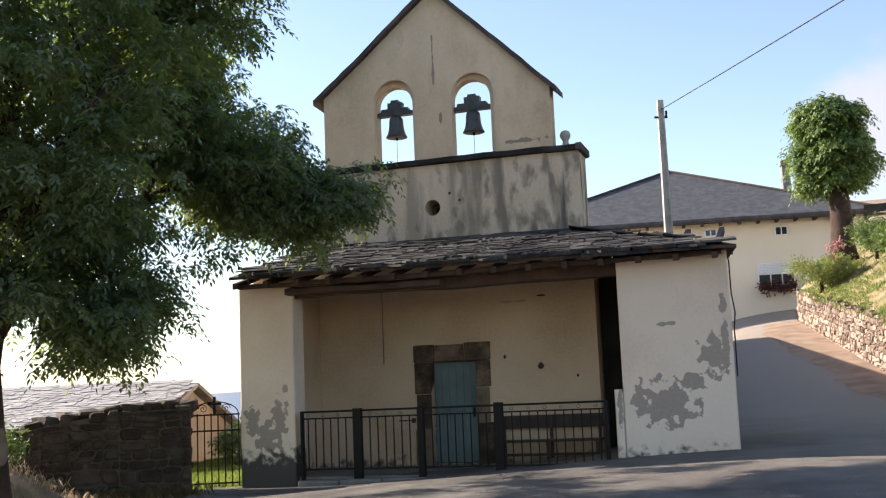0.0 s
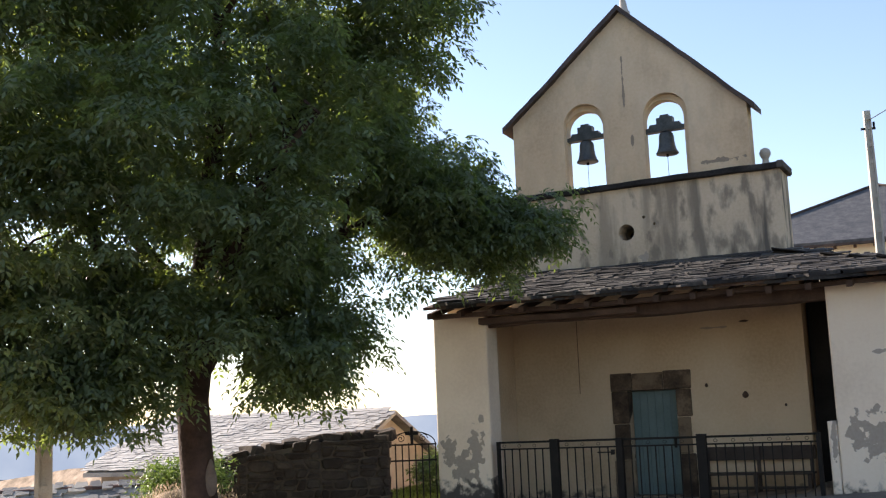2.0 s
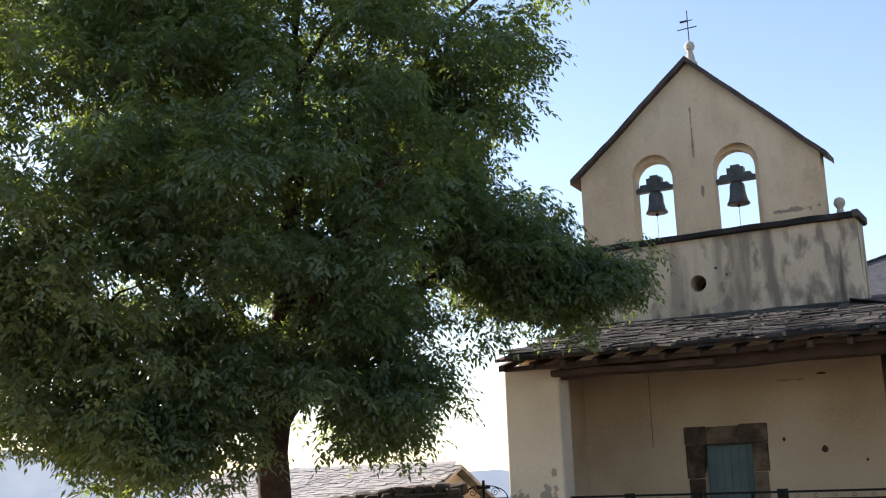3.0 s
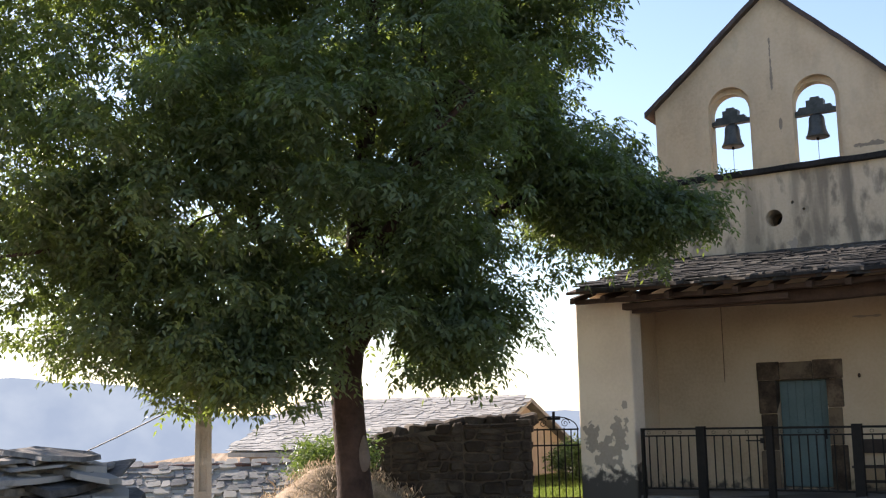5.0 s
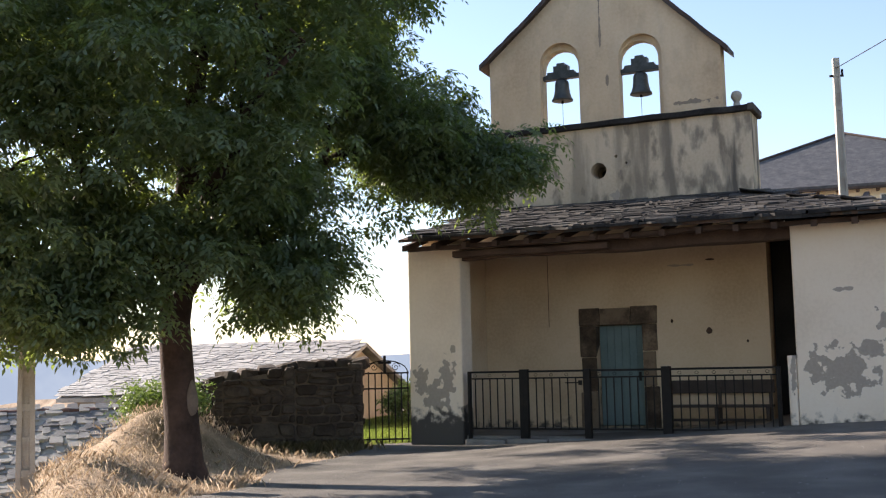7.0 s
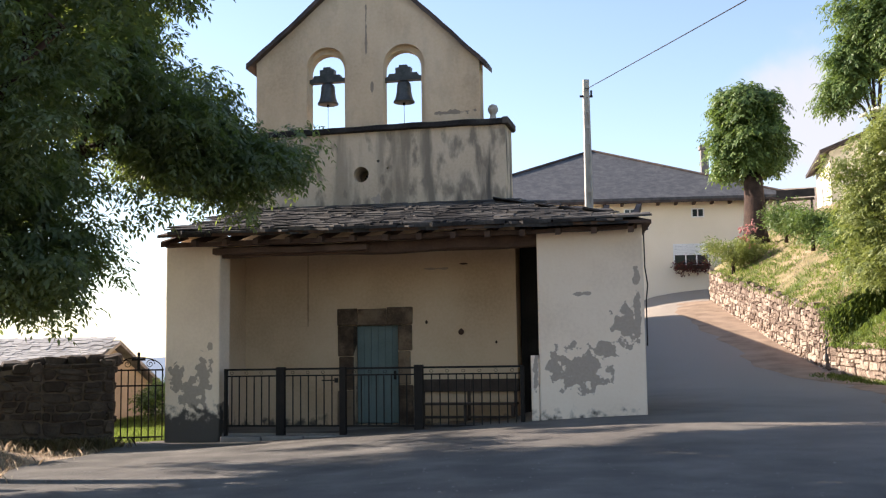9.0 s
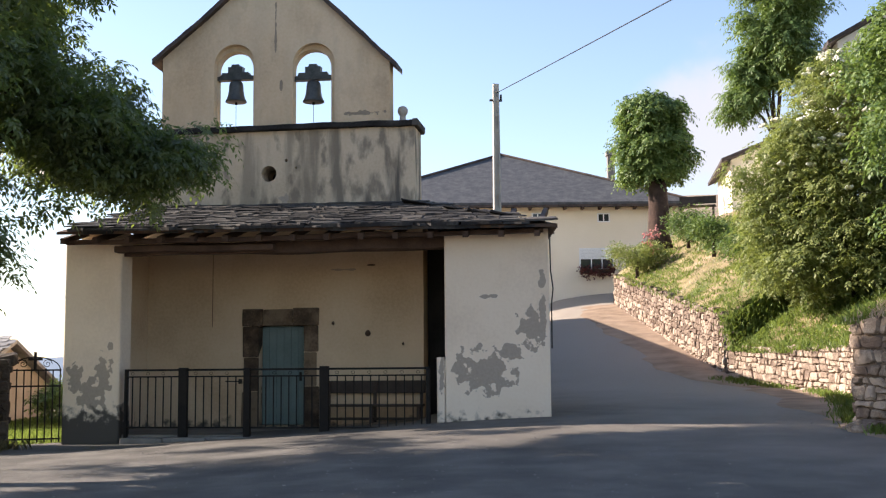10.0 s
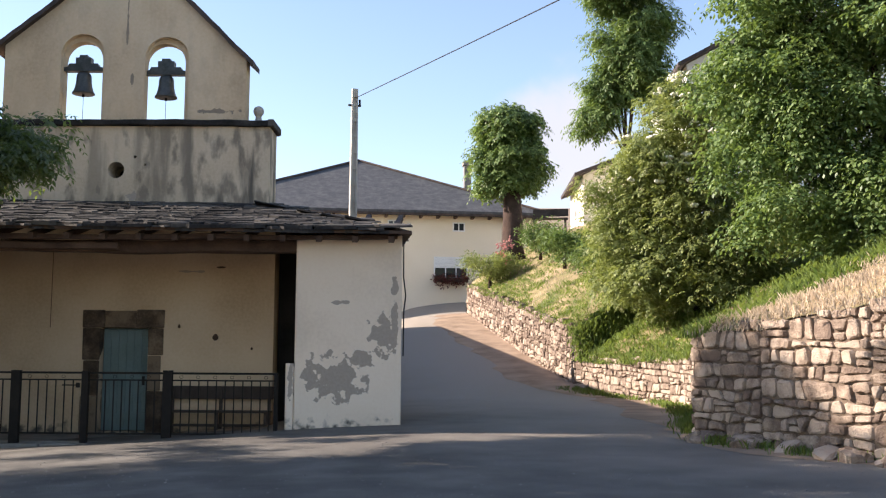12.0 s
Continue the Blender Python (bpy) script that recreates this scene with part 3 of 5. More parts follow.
# bells with their headstocks
def bell(xc, half, zs):
    b = empty("church_bell", (xc, BY + 0.27, zs))
    tagged(b, "dark bronze church bell under an iron-bound headstock", "bell", "bells in the gable")
    bm = bmesh.new()
    w = half + 0.05
    out = [(-w, -0.03), (w, -0.03), (w, 0.03), (w * 0.72, 0.06), (w * 0.66, 0.12), (w * 0.36, 0.12), (w * 0.36, 0.24), (w * 0.2, 0.24), (w * 0.18, 0.29), (-w * 0.18, 0.29), (-w * 0.2, 0.24), (-w * 0.36, 0.24), (-w * 0.36, 0.12), (-w * 0.66, 0.12), (-w * 0.72, 0.06), (-w, 0.03)]
    f = [bm.verts.new((x, -0.08, z)) for x, z in out]
    g = [bm.verts.new((x, 0.08, z)) for x, z in out]
    bm.faces.new(f)
    bm.faces.new(g[::-1])
    for i in range(len(out)):
        j = (i + 1) % len(out)
        bm.faces.new((f[j], f[i], g[i], g[j]))
    bmesh.ops.recalc_face_normals(bm, faces=bm.faces[:])
    part("headstock", bm, M["bell"], b)
    bm = bmesh.new()
    lathe(bm, [(0.03, -0.03), (0.10, -0.05), (0.135, -0.09), (0.145, -0.15), (0.15, -0.25), (0.165, -0.34), (0.19, -0.42), (0.215, -0.455), (0.215, -0.48), (0.19, -0.485)], (0, 0, 0), 24)
    bmesh.ops.recalc_face_normals(bm, faces=bm.faces[:])
    part("bell_body", bm, M["bell"], b, smooth=True)
    bm = bmesh.new()
    tube(bm, [(0, 0, -0.4), (0, 0, -0.53)], [0.015, 0.03], 8)
    part("clapper", bm, M["iron"], b)
    bm = bmesh.new()
    tube(bm, [(0, 0, -0.52), (0, 0, -0.98)], 0.005, 5)
    part("rope", bm, M["timber"], b)


bell(-7.315, 0.37, 7.17)
bell(-5.69, 0.39, 7.10)

# porch roof: deck, timbers, slates
E0, E1 = Vector((-9.38, 17.45, 3.70)), Vector((-0.70, 17.45, 3.61))
R0, R1 = Vector((-9.42, BY, 4.45)), Vector((-3.50, BY, 4.45))
B1, B0 = Vector((-1.45, 23.0, 3.60)), Vector((-3.5, 23.0, 4.45))
deck = [tuple(v) for v in (E0, E1, R1, R0, B1, B0)]
deck = deck + [(x, y, z - 0.05) for x, y, z in deck]
porch_roof = under(mesh_ob("porch_roof", deck, [(0, 1, 2, 3), (1, 4, 5, 2), (9, 8, 7, 6), (8, 11, 10, 7), (0, 6, 7, 1), (1, 7, 10, 4), (3, 9, 6, 0)], M["timber"]))
for x0, x1, y0, y1, z0, z1 in ((-8.55, -2.5, FY + 0.08, FY + 0.32, 3.33, 3.53), (-9.34, -0.95, FY - 0.32, FY - 0.18, 3.50, 3.58), (-8.5, -5.6, FY - 0.16, FY + 0.02, 3.36, 3.47)):
    bm = bmesh.new()
    add_box(bm, x0, x1, y0, y1, z0, z1, 0.015)
    bmesh.ops.subdivide_edges(bm, edges=[e for e in bm.edges if abs(e.verts[0].co.x - e.verts[1].co.x) > 1], cuts=20)
    for v in bm.verts:
        v.co.z += noise.noise(Vector((v.co.x * 0.9, v.co.y * 5, 2.0))) * 0.035 - 0.02 * math.sin((v.co.x + 8.5) * 0.5)
    under(part("eave_beam", bm, M["timber"]))
for k in range(15):
    x = -9.3 + k * 0.59
    bm = bmesh.new()
    add_box(bm, x - 0.045, x + 0.045, 17.52, 20.3, -0.16, -0.055)
    for v in bm.verts:
        t = (v.co.y - 17.45) / 3.05
        v.co.z += 3.63 + 0.82 * t - 0.008 * (x + 9.3)
    under(part("rafter", bm, M["timber"]))

# ---- iron railing before the porch ----
railing = empty("railing", (-5.6, FY - 0.03, 0.2))
tagged(railing, "black iron railing with a gate before the porch", "railing")
RY = FY - 0.03
def rail_part(name, *b, bev=0.004):
    o = box(name, *b, M["iron"], bevel=bev)
    o.parent = railing
    o.matrix_parent_inverse = railing.matrix_world.inverted()
    return o


for x0, x1 in ((-8.30, -7.31), (-7.15, -6.14), (-6.02, -4.80), (-4.64, -2.90)):
    rail_part("top_rail", x0, x1, RY - 0.022, RY + 0.022, 1.275, 1.31)
    rail_part("middle_rail", x0, x1, RY - 0.015, RY + 0.015, 1.165, 1.19)
    rail_part("bottom_rail", x0, x1, RY - 0.015, RY + 0.015, 0.29, 0.32)
    n = round((x1 - x0) / 0.142)
    for k in range(1, n):
        x = x0 + (x1 - x0) * k / n
        rail_part("baluster", x - 0.009, x + 0.009, RY - 0.009, RY + 0.009, 0.32, 1.165, bev=0.0)
    for k in range(int((x1 - x0) / 0.28)):
        c = x0 + 0.14 + k * 0.28
        bm = bmesh.new()
        tube(bm, [(c + 0.03 * math.cos(a), RY, 1.232 + 0.024 * math.sin(a)) for a in [i * math.pi / 5 for i in range(11)]], 0.0035, 4)
        o = part("scroll", bm, M["iron"], railing)
        o.matrix_parent_inverse = railing.matrix_world.inverted()
for x, w, z in ((-7.23, 0.075, 1.33), (-6.08, 0.055, 1.32), (-4.72, 0.075, 1.34), (-2.93, 0.03, 1.31), (-8.27, 0.02, 1.31)):
    rail_part("post", x - w, x + w, RY - 0.05, RY + 0.05, 0.02, z)
rail_part("gate_latch", -6.46, -6.16, RY - 0.04, RY - 0.018, 1.08, 1.10)
rail_part("gate_latch", -6.22, -6.16, RY - 0.06, RY - 0.018, 1.05, 1.13)
for k in range(7):
    rail_part("kerb_stone", -8.3 + k * 0.78, -7.54 + k * 0.78, FY - 0.22, FY + 0.115, -0.25, 0.13 + 0.01 * (k % 3), bev=0.02).parent = chapel
for o in chapel.children:
    if o.name.startswith("kerb_stone"):
        o.matrix_parent_inverse = chapel.matrix_world.inverted()
        o.data.materials[0] = M["cement"]

# bench against the facade
bench = empty("bench", (-4.35, 20.1, 0.17))
tagged(bench, "dark wooden bench with a slatted back on the porch", "bench")
M["bench_wood"] = mat("bench_wood", [(0.035, 0.025, 0.02), (0.075, 0.055, 0.045)], 3, 30, 0.6, 0.3)
for nm, *b in (("backrest", -0.97, 0.97, 0.26, 0.30, 0.64, 0.88), ("seat", -0.97, 0.97, -0.16, 0.22, 0.40, 0.44), ("stretcher", -0.92, 0.92, 0.1, 0.14, 0.14, 0.19)):
    box(nm, *b, M["bench_wood"], bench, bevel=0.01)
for x in (-0.90, 0.0, 0.90):
    box("leg", x - 0.03, x + 0.03, -0.14, -0.08, 0.0, 0.40, M["bench_wood"], bench)
    box("leg", x - 0.03, x + 0.03, 0.22, 0.26, 0.0, 0.88, M["bench_wood"], bench)
# drain pipe cable at the block's corner
bm = bmesh.new()
tube(bm, [(-0.862, FY + 0.05, 3.45), (-0.858, FY + 0.03, 2.9), (-0.82, FY + 0.02, 2.6), (-0.85, FY + 0.03, 2.35), (-0.855, FY + 0.03, 1.6)], 0.012, 5)
tagged(part("wall_cable", bm, M["iron"]), "black cable running down the corner of the chapel", "cable")
# ---- trees ----
def leaf_mesh(name, centres, sizes, material, seed, per=6, spread_r=0.3, slim=0.34, droop=0.35):
    """Many small leaves scattered in tufts round the given centres, as one mesh."""
    rng = np.random.default_rng(seed)
    c = np.repeat(np.asarray(centres, float), per, axis=0)
    s = np.repeat(np.asarray(sizes, float), per)
    n = len(c)
    c = c + np.clip(rng.normal(0, 1, (n, 3)), -1.6, 1.6) * spread_r * np.array([1, 1, 0.7])
    d = rng.normal(0, 1, (n, 3))
    d[:, 2] = d[:, 2] * 0.6 - droop
    d /= np.linalg.norm(d, axis=1)[:, None]
    up = rng.normal(0, 0.6, (n, 3)) + np.array([0, 0, 1.0])
    w = np.cross(d, up)
    w /= np.linalg.norm(w, axis=1)[:, None] + 1e-9
    s = s * rng.uniform(0.65, 1.3, n)
    nrm = np.cross(w, d)
    l, h = d * s[:, None], w * (s * slim * 0.5)[:, None]
    v = np.stack([c, c + l * 0.45 + h + nrm * (s * 0.06)[:, None], c + l, c + l * 0.45 - h + nrm * (s * 0.06)[:, None]], 1).reshape(-1, 3)
    me = bpy.data.meshes.new(name)
    me.vertices.add(n * 4)
    me.vertices.foreach_set("co", v.ravel())
    me.loops.add(n * 4)
    me.loops.foreach_set("vertex_index", np.arange(n * 4, dtype=np.int32))
    me.polygons.add(n)
    me.polygons.foreach_set("loop_start", np.arange(0, n * 4, 4, dtype=np.int32))
    me.update(calc_edges=True)
    me.materials.append(material)
    return new(name, me)


def fronds(name, clumps_at, per, material, seed, length=0.26, pairs=4, leaf=0.10, wide=0.036, spread_r=0.16, droop=0.55):
    """Feathered leaves arching out of each clump and hanging at their ends, as one mesh of leaflets."""
    rng = np.random.default_rng(seed)
    c = np.repeat(np.asarray(clumps_at, float), per, axis=0)
    n = len(c)
    off = np.clip(rng.normal(0, 1, (n, 3)), -1.7, 1.7) * spread_r * np.array([1, 1, 0.6])
    a = np.arctan2(off[:, 1], off[:, 0]) + rng.normal(0, 0.7, n)
    el = rng.uniform(-0.7, 0.45, n)
    d = np.stack([np.cos(a) * np.cos(el), np.sin(a) * np.cos(el), np.sin(el)], 1)
    side = np.stack([-np.sin(a), np.cos(a), rng.normal(0, 0.25, n)], 1)
    side /= np.linalg.norm(side, axis=1)[:, None]
    L = length * rng.uniform(0.7, 1.25, n)
    base = c + off
    down = np.array([0, 0, -1.0])
    out = []
    spots = [(k / pairs * 0.85 + 0.12, sg) for k in range(pairs) for sg in (-1, 1)] + [(1.0, 0)]
    for f, sg in spots:
        p = base + d * (L * f)[:, None] + down * (droop * L * f * f)[:, None]
        t = d + down * (2 * droop * f)
        t /= np.linalg.norm(t, axis=1)[:, None]
        ld = t * (0.55 if sg else 1.0) + side * (0.85 * sg) + down * 0.22 + rng.normal(0, 0.16, (n, 3))
        ld /= np.linalg.norm(ld, axis=1)[:, None]
        nrm = np.cross(t, side) + rng.normal(0, 0.22, (n, 3))
        w = np.cross(nrm, ld)
        w /= np.linalg.norm(w, axis=1)[:, None] + 1e-9
        sz = (leaf * rng.uniform(0.75, 1.2, n))[:, None]
        w = w * (wide / leaf * 0.5) * sz
        bend = down * 0.10 * sz
        out.append(np.stack([p, p + ld * 0.45 * sz + w, p + ld * sz + bend, p + ld * 0.45 * sz - w], 1))
    v = np.concatenate(out).reshape(-1, 3)
    q = len(v) // 4
    me = bpy.data.meshes.new(name)
    me.vertices.add(q * 4)
    me.vertices.foreach_set("co", v.ravel())
    me.loops.add(q * 4)
    me.loops.foreach_set("vertex_index", np.arange(q * 4, dtype=np.int32))
    me.polygons.add(q)
    me.polygons.foreach_set("loop_start", np.arange(0, q * 4, 4, dtype=np.int32))
    me.update(calc_edges=True)
    me.materials.append(material)
    return new(name, me)


def limb_path(a, b, sag, rng, n=7, wob=0.12):
    a, b = Vector(a), Vector(b)
    pts = []
    for i in range(n + 1):
        t = i / n
        p = a.lerp(b, t)
        p.z += sag * math.sin(math.pi * t)
        if 0 < i:
            p += Vector(rng.normal(0, wob, 3)) * min(1, t * 2)
        pts.append(p)
    return pts


def crown_points(blobs, n, seed, shell=0.55):
    """Tuft centres spread through lumpy ellipsoids (x, y, z, rx, ry, rz), thicker towards their rims."""
    rng = np.random.default_rng(seed)
    b = np.asarray(blobs, float)
    vol = b[:, 3] * b[:, 4] * b[:, 5]
    idx = rng.choice(len(b), n, p=vol ** 0.75 / (vol ** 0.75).sum())
    d = rng.normal(0, 1, (n, 3))
    d /= np.linalg.norm(d, axis=1)[:, None]
    r = shell + (1 - shell) * rng.uniform(0, 1, n) ** 0.5
    r[rng.uniform(0, 1, n) < 0.22] *= 0.7
    return b[idx, :3] + d * b[idx, 3:] * r[:, None]


M["leaf_ash"] = leaf_mat("dark_green_leaf", (0.038, 0.060, 0.042), (0.085, 0.118, 0.074), (0.38, 0.50, 0.09), 0.31)
M["leaf_shrub"] = leaf_mat("shrub_leaf", (0.12, 0.155, 0.05), (0.31, 0.34, 0.125), (0.34, 0.40, 0.09), 0.3)
M["leaf_green"] = leaf_mat("bright_leaf", (0.055, 0.105, 0.034), (0.19, 0.26, 0.088), (0.24, 0.35, 0.07), 0.26)

def clumps(blobs, n_clump, n_tuft, seed, size=(0.42, 0.42, 0.26), shell=0.5):
    """Tuft centres gathered in leafy clumps, with gaps between them."""
    r = np.random.default_rng(seed)
    c = crown_points(blobs, n_clump, seed + 5, shell)
    k = np.repeat(c, n_tuft, axis=0)
    d = r.normal(0, 1, (len(k), 3))
    d /= np.linalg.norm(d, axis=1)[:, None]
    d *= (r.uniform(0, 1, len(k)) ** 0.4)[:, None]
    d[:, 2] -= 0.35 * (d[:, 0] ** 2 + d[:, 1] ** 2)
    return k + d * np.array(size) * 1.35 * np.repeat(r.uniform(0.7, 1.3, len(c)), n_tuft)[:, None]


# the ash stands turned, so that its own x runs across the square
ash = empty("ash_tree", (-9.7, 11.85, 0.0), 39.3)
tagged(ash, "large broad ash tree with dense dark green leaves", "tree")
rng = np.random.default_rng(4)
bm = bmesh.new()
tube(bm, [(0, 0, -0.5), (0, 0, 0.0), (0.0, 0, 0.25), (-0.03, 0, 0.7), (-0.08, 0, 1.4), (-0.12, 0.02, 2.1), (-0.06, 0, 2.8), (0.05, 0.1, 3.6)], [0.46, 0.36, 0.27, 0.235, 0.215, 0.21, 0.225, 0.19], 18)
for v in bm.verts:
    v.co += Vector((noise.noise(v.co * 3), noise.noise(v.co * 3 + Vector((9, 0, 0))), 0)) * 0.035
part("trunk", bm, M["bark"], ash, smooth=True)
bm = bmesh.new()
bmesh.ops.create_icosphere(bm, subdivisions=3, radius=1.0)
for v in bm.verts:
    v.co = Vector((0.10 + v.co.x * (0.075 - 0.03 * v.co.z), -0.185 + v.co.y * 0.025, 1.10 + v.co.z * 0.24))
part("bark_scar", bm, mat("bare_wood", [(0.13, 0.10, 0.08), (0.20, 0.155, 0.125)], 4, 30, 0.9, 0.4), ash, "pale scar of bare wood", smooth=True)
BOUGHS = [((-0.1, 0, 2.3), (-4.4, -0.8, 3.7), 0.25, 0.13), ((-0.1, 0, 2.6), (-2.6, -1.2, 4.9), 0.5, 0.15), ((-0.05, 0, 2.8), (-2.6, 1.2, 7.8), 0.3, 0.14), ((0, 0, 3.2), (0.3, 0.4, 10.5), 0.0, 0.18), ((0, 0, 3.0), (3.0, -0.3, 8.8), 0.3, 0.16), ((0, 0, 2.8), (4.4, 1.0, 4.7), 0.6, 0.14), ((0, 0, 2.9), (1.4, -2.4, 5.6), 0.3, 0.12), ((0, 0, 2.4), (1.6, -0.6, 3.2), 0.3, 0.09), ((0, 0, 3.0), (0.8, 2.8, 7.0), 0.2, 0.13), ((-0.1, 0, 2.2), (-1.6, -0.9, 2.9), 0.3, 0.09)]
for a, b, s, r0 in BOUGHS:
    bm = bmesh.new()
    path = limb_path(a, b, s, rng)
    tube(bm, path, [r0 * (1 - 0.85 * i / 7) for i in range(8)], 8)
    part("bough", bm, M["bark"], ash, smooth=True)
    for q in range(3):
        i = 3 + q
        bm = bmesh.new()
        e = Vector(rng.normal(0, 1, 3)) * 0.8
        e.z = abs(e.z)
        e = path[i] + e
        tube(bm, limb_path(path[i], e, 0.1, rng, 4, 0.06), [r0 * 0.35 * (1 - 0.2 * k) for k in range(5)], 5)
        part("branch", bm, M["bark"], ash, smooth=True)
TIP = [(4.1, 1.0, 4.75, 1.15, 1.3, 0.55), (5.0, 1.1, 4.6, 0.5, 0.7, 0.35), (3.3, 0.7, 5.0, 1.1, 1.2, 0.65), (3.8, 0.8, 4.4, 1.0, 1.0, 0.3)]
# next but TIP: unseen foliage behind the crown, added to shade the big wall
WALL_SHADE = [(2.0, 5.0, 8.6, 1.25, 1.1, 1.1), (2.4, 4.6, 7.3, 1.3, 1.2, 1.0)]
LOW = [(-4.8, -0.3, 3.1, 0.6, 0.9, 0.55), (-1.7, -0.8, 2.45, 1.2, 1.2, 0.5), (-3.0, -0.3, 2.75, 0.9, 1.2, 0.5), (1.25, -0.7, 2.55, 0.75, 1.0, 0.45), (-0.9, -1.3, 2.3, 0.7, 0.6, 0.5), (1.8, -0.4, 3.1, 0.5, 0.8, 0.45)]
BLOBS = [(-0.1, 0, 7.2, 3.3, 3.2, 2.5), (2.6, -0.3, 8.6, 1.35, 1.6, 1.4), (-2.9, 0, 7.0, 2.6, 2.6, 2.4), (-0.6, 0, 8.9, 2.8, 2.6, 1.4), (2.5, 0.3, 5.4, 1.35, 1.6, 1.0),
         (4.0, 1.0, 4.75, 1.1, 1.3, 0.6), (4.6, 1.1, 4.65, 0.45, 0.7, 0.35), (3.2, 0.6, 5.2, 1.1, 1.3, 0.7), (3.8, 0.8, 4.3, 0.9, 1.0, 0.35), (0.9, -0.8, 3.1, 1.0, 1.3, 0.9), (-1.5, -1.0, 3.0, 1.4, 1.5, 1.0), (-3.3, 0, 3.7, 1.3, 1.7, 1.1), (-4.6, -0.5, 5.0, 1.4, 1.6, 1.5),
         (0, -2.0, 5.0, 2.3, 1.2, 1.6), (-2.5, -1.8, 5.2, 2.0, 1.2, 1.5), (0.8, 0.5, 4.4, 1.6, 1.5, 1.0), (-4.8, 0, 8.5, 2.0, 2.0, 2.2), (1.3, -0.5, 2.8, 0.65, 0.9, 0.55), (-2.2, -0.5, 4.0, 1.7, 1.5, 0.8), (0.2, -1.0, 4.2, 1.5, 1.3, 0.8), (-6.0, 0, 5.0, 1.5, 1.6, 1.7), (2.8, -0.2, 7.5, 0.75, 1.2, 0.8), (2.75, 0.1, 6.3, 0.8, 1.0, 0.8), (2.3, 0.2, 3.8, 0.55, 0.8, 0.4), (-2.6, -0.6, 3.5, 1.4, 1.3, 0.6), (1.4, 0, 3.7, 0.9, 1.0, 0.5), (-0.6, -0.5, 3.4, 1.2, 1.2, 0.6), (-4.2, -0.2, 4.0, 1.0, 1.2, 0.6)]
# more unseen foliage at the rear, added to throw dappled shade on the square
DAPPLE_SHADE = [(2.5, 4.6, 6.6, 1.6, 2.0, 1.3), (0, 3.4, 7.4, 2.2, 1.6, 1.8), (0.9, 5.6, 4.9, 1.8, 1.4, 1.3), (-1.6, 4.6, 5.3, 1.8, 1.6, 1.5)]
tufts = np.concatenate([clumps(BLOBS, 668, 6, 11, (0.46, 0.46, 0.25), 0.45), clumps(LOW, 64, 6, 19, (0.36, 0.36, 0.24), 0.3), clumps(TIP, 80, 6, 17, (0.34, 0.34, 0.18), 0.2), clumps(WALL_SHADE, 60, 6, 23, (0.40, 0.40, 0.26), 0.3), clumps(DAPPLE_SHADE, 44, 7, 29, (0.40, 0.40, 0.22), 0.4)])
crown = fronds("crown", tufts, 13, M["leaf_ash"], 12, 0.20, 3, 0.10, 0.042, 0.15, 0.4)
crown.parent = ash
crown["kind"] = "stuff"


def small_tree(name, at, trunk_h, trunk_r, blobs, n, size, material, label, seed, per=10, spread_r=0.12, category="tree", clump=(0.35, 0.35, 0.24), frond=None):
    t = empty(name, at)
    tagged(t, label, category)
    r = np.random.default_rng(seed)
    bm = bmesh.new()
    tube(bm, [(0, 0, -0.4), (0, 0, 0.1), (0.03, 0, trunk_h * 0.5), (0, 0.03, trunk_h)], [trunk_r * 1.4, trunk_r * 1.1, trunk_r, trunk_r * 0.85], 10)
    part("trunk", bm, M["bark"], t, smooth=True)
    for b in blobs:
        bm = bmesh.new()
        tube(bm, limb_path((0, 0, trunk_h * 0.85), b[:3], 0.1, r, 4, 0.05), [trunk_r * 0.5, trunk_r * 0.4, trunk_r * 0.3, trunk_r * 0.2, trunk_r * 0.1], 6)
        part("limb", bm, M["bark"], t, smooth=True)
    p = clumps(blobs, max(20, n // 24), 24, seed + 1, clump)
    if frond:
        c = fronds("crown", p[::3], frond[0], material, seed + 2, *frond[1:])
    else:
        c = leaf_mesh("crown", p, [size] * len(p), material, seed + 2, per=per, spread_r=spread_r)
    c.parent = t
    c["kind"] = "stuff"
    return t


small_tree("pollard_tree", (2.12, 43.6, 6.2), 2.3, 0.40, [(-0.1, 0, 4.4, 1.05, 1.1, 1.3), (0.35, 0, 3.6, 0.95, 1.0, 1.0), (-0.5, 0, 3.1, 0.8, 0.9, 0.9), (0.0, 0, 5.3, 0.7, 0.7, 0.5)], 2600, 0.2, M["leaf_green"], "pollarded lime tree with a round green crown", 30, frond=(11, 0.28, 3, 0.14, 0.08, 0.22, 0.5))
small_tree("elder_bush", (5.85, 26.6, 3.0), 1.0, 0.10, [(0, 0, 2.2, 1.4, 1.3, 1.6), (-1.6, 0.4, 1.5, 0.9, 1.1, 1.3), (0.2, 0.3, 4.7, 1.3, 1.2, 1.1), (-0.9, 0.3, 3.3, 1.2, 1.2, 1.2), (1.0, -0.2, 3.6, 1.3, 1.2, 1.6), (0.1, -0.9, 0.7, 1.5, 0.8, 0.9), (1.4, -1.0, 1.6, 1.2, 1.0, 1.6), (-1.2, -0.3, 0.4, 1.0, 0.8, 0.7), (-1.8, 0.2, 2.7, 0.8, 0.9, 1.1)], 7600, 0.14, M["leaf_shrub"], "elder bush in flower with green leaves", 40, category="bush", frond=(9, 0.20, 3, 0.10, 0.042, 0.17, 0.3))
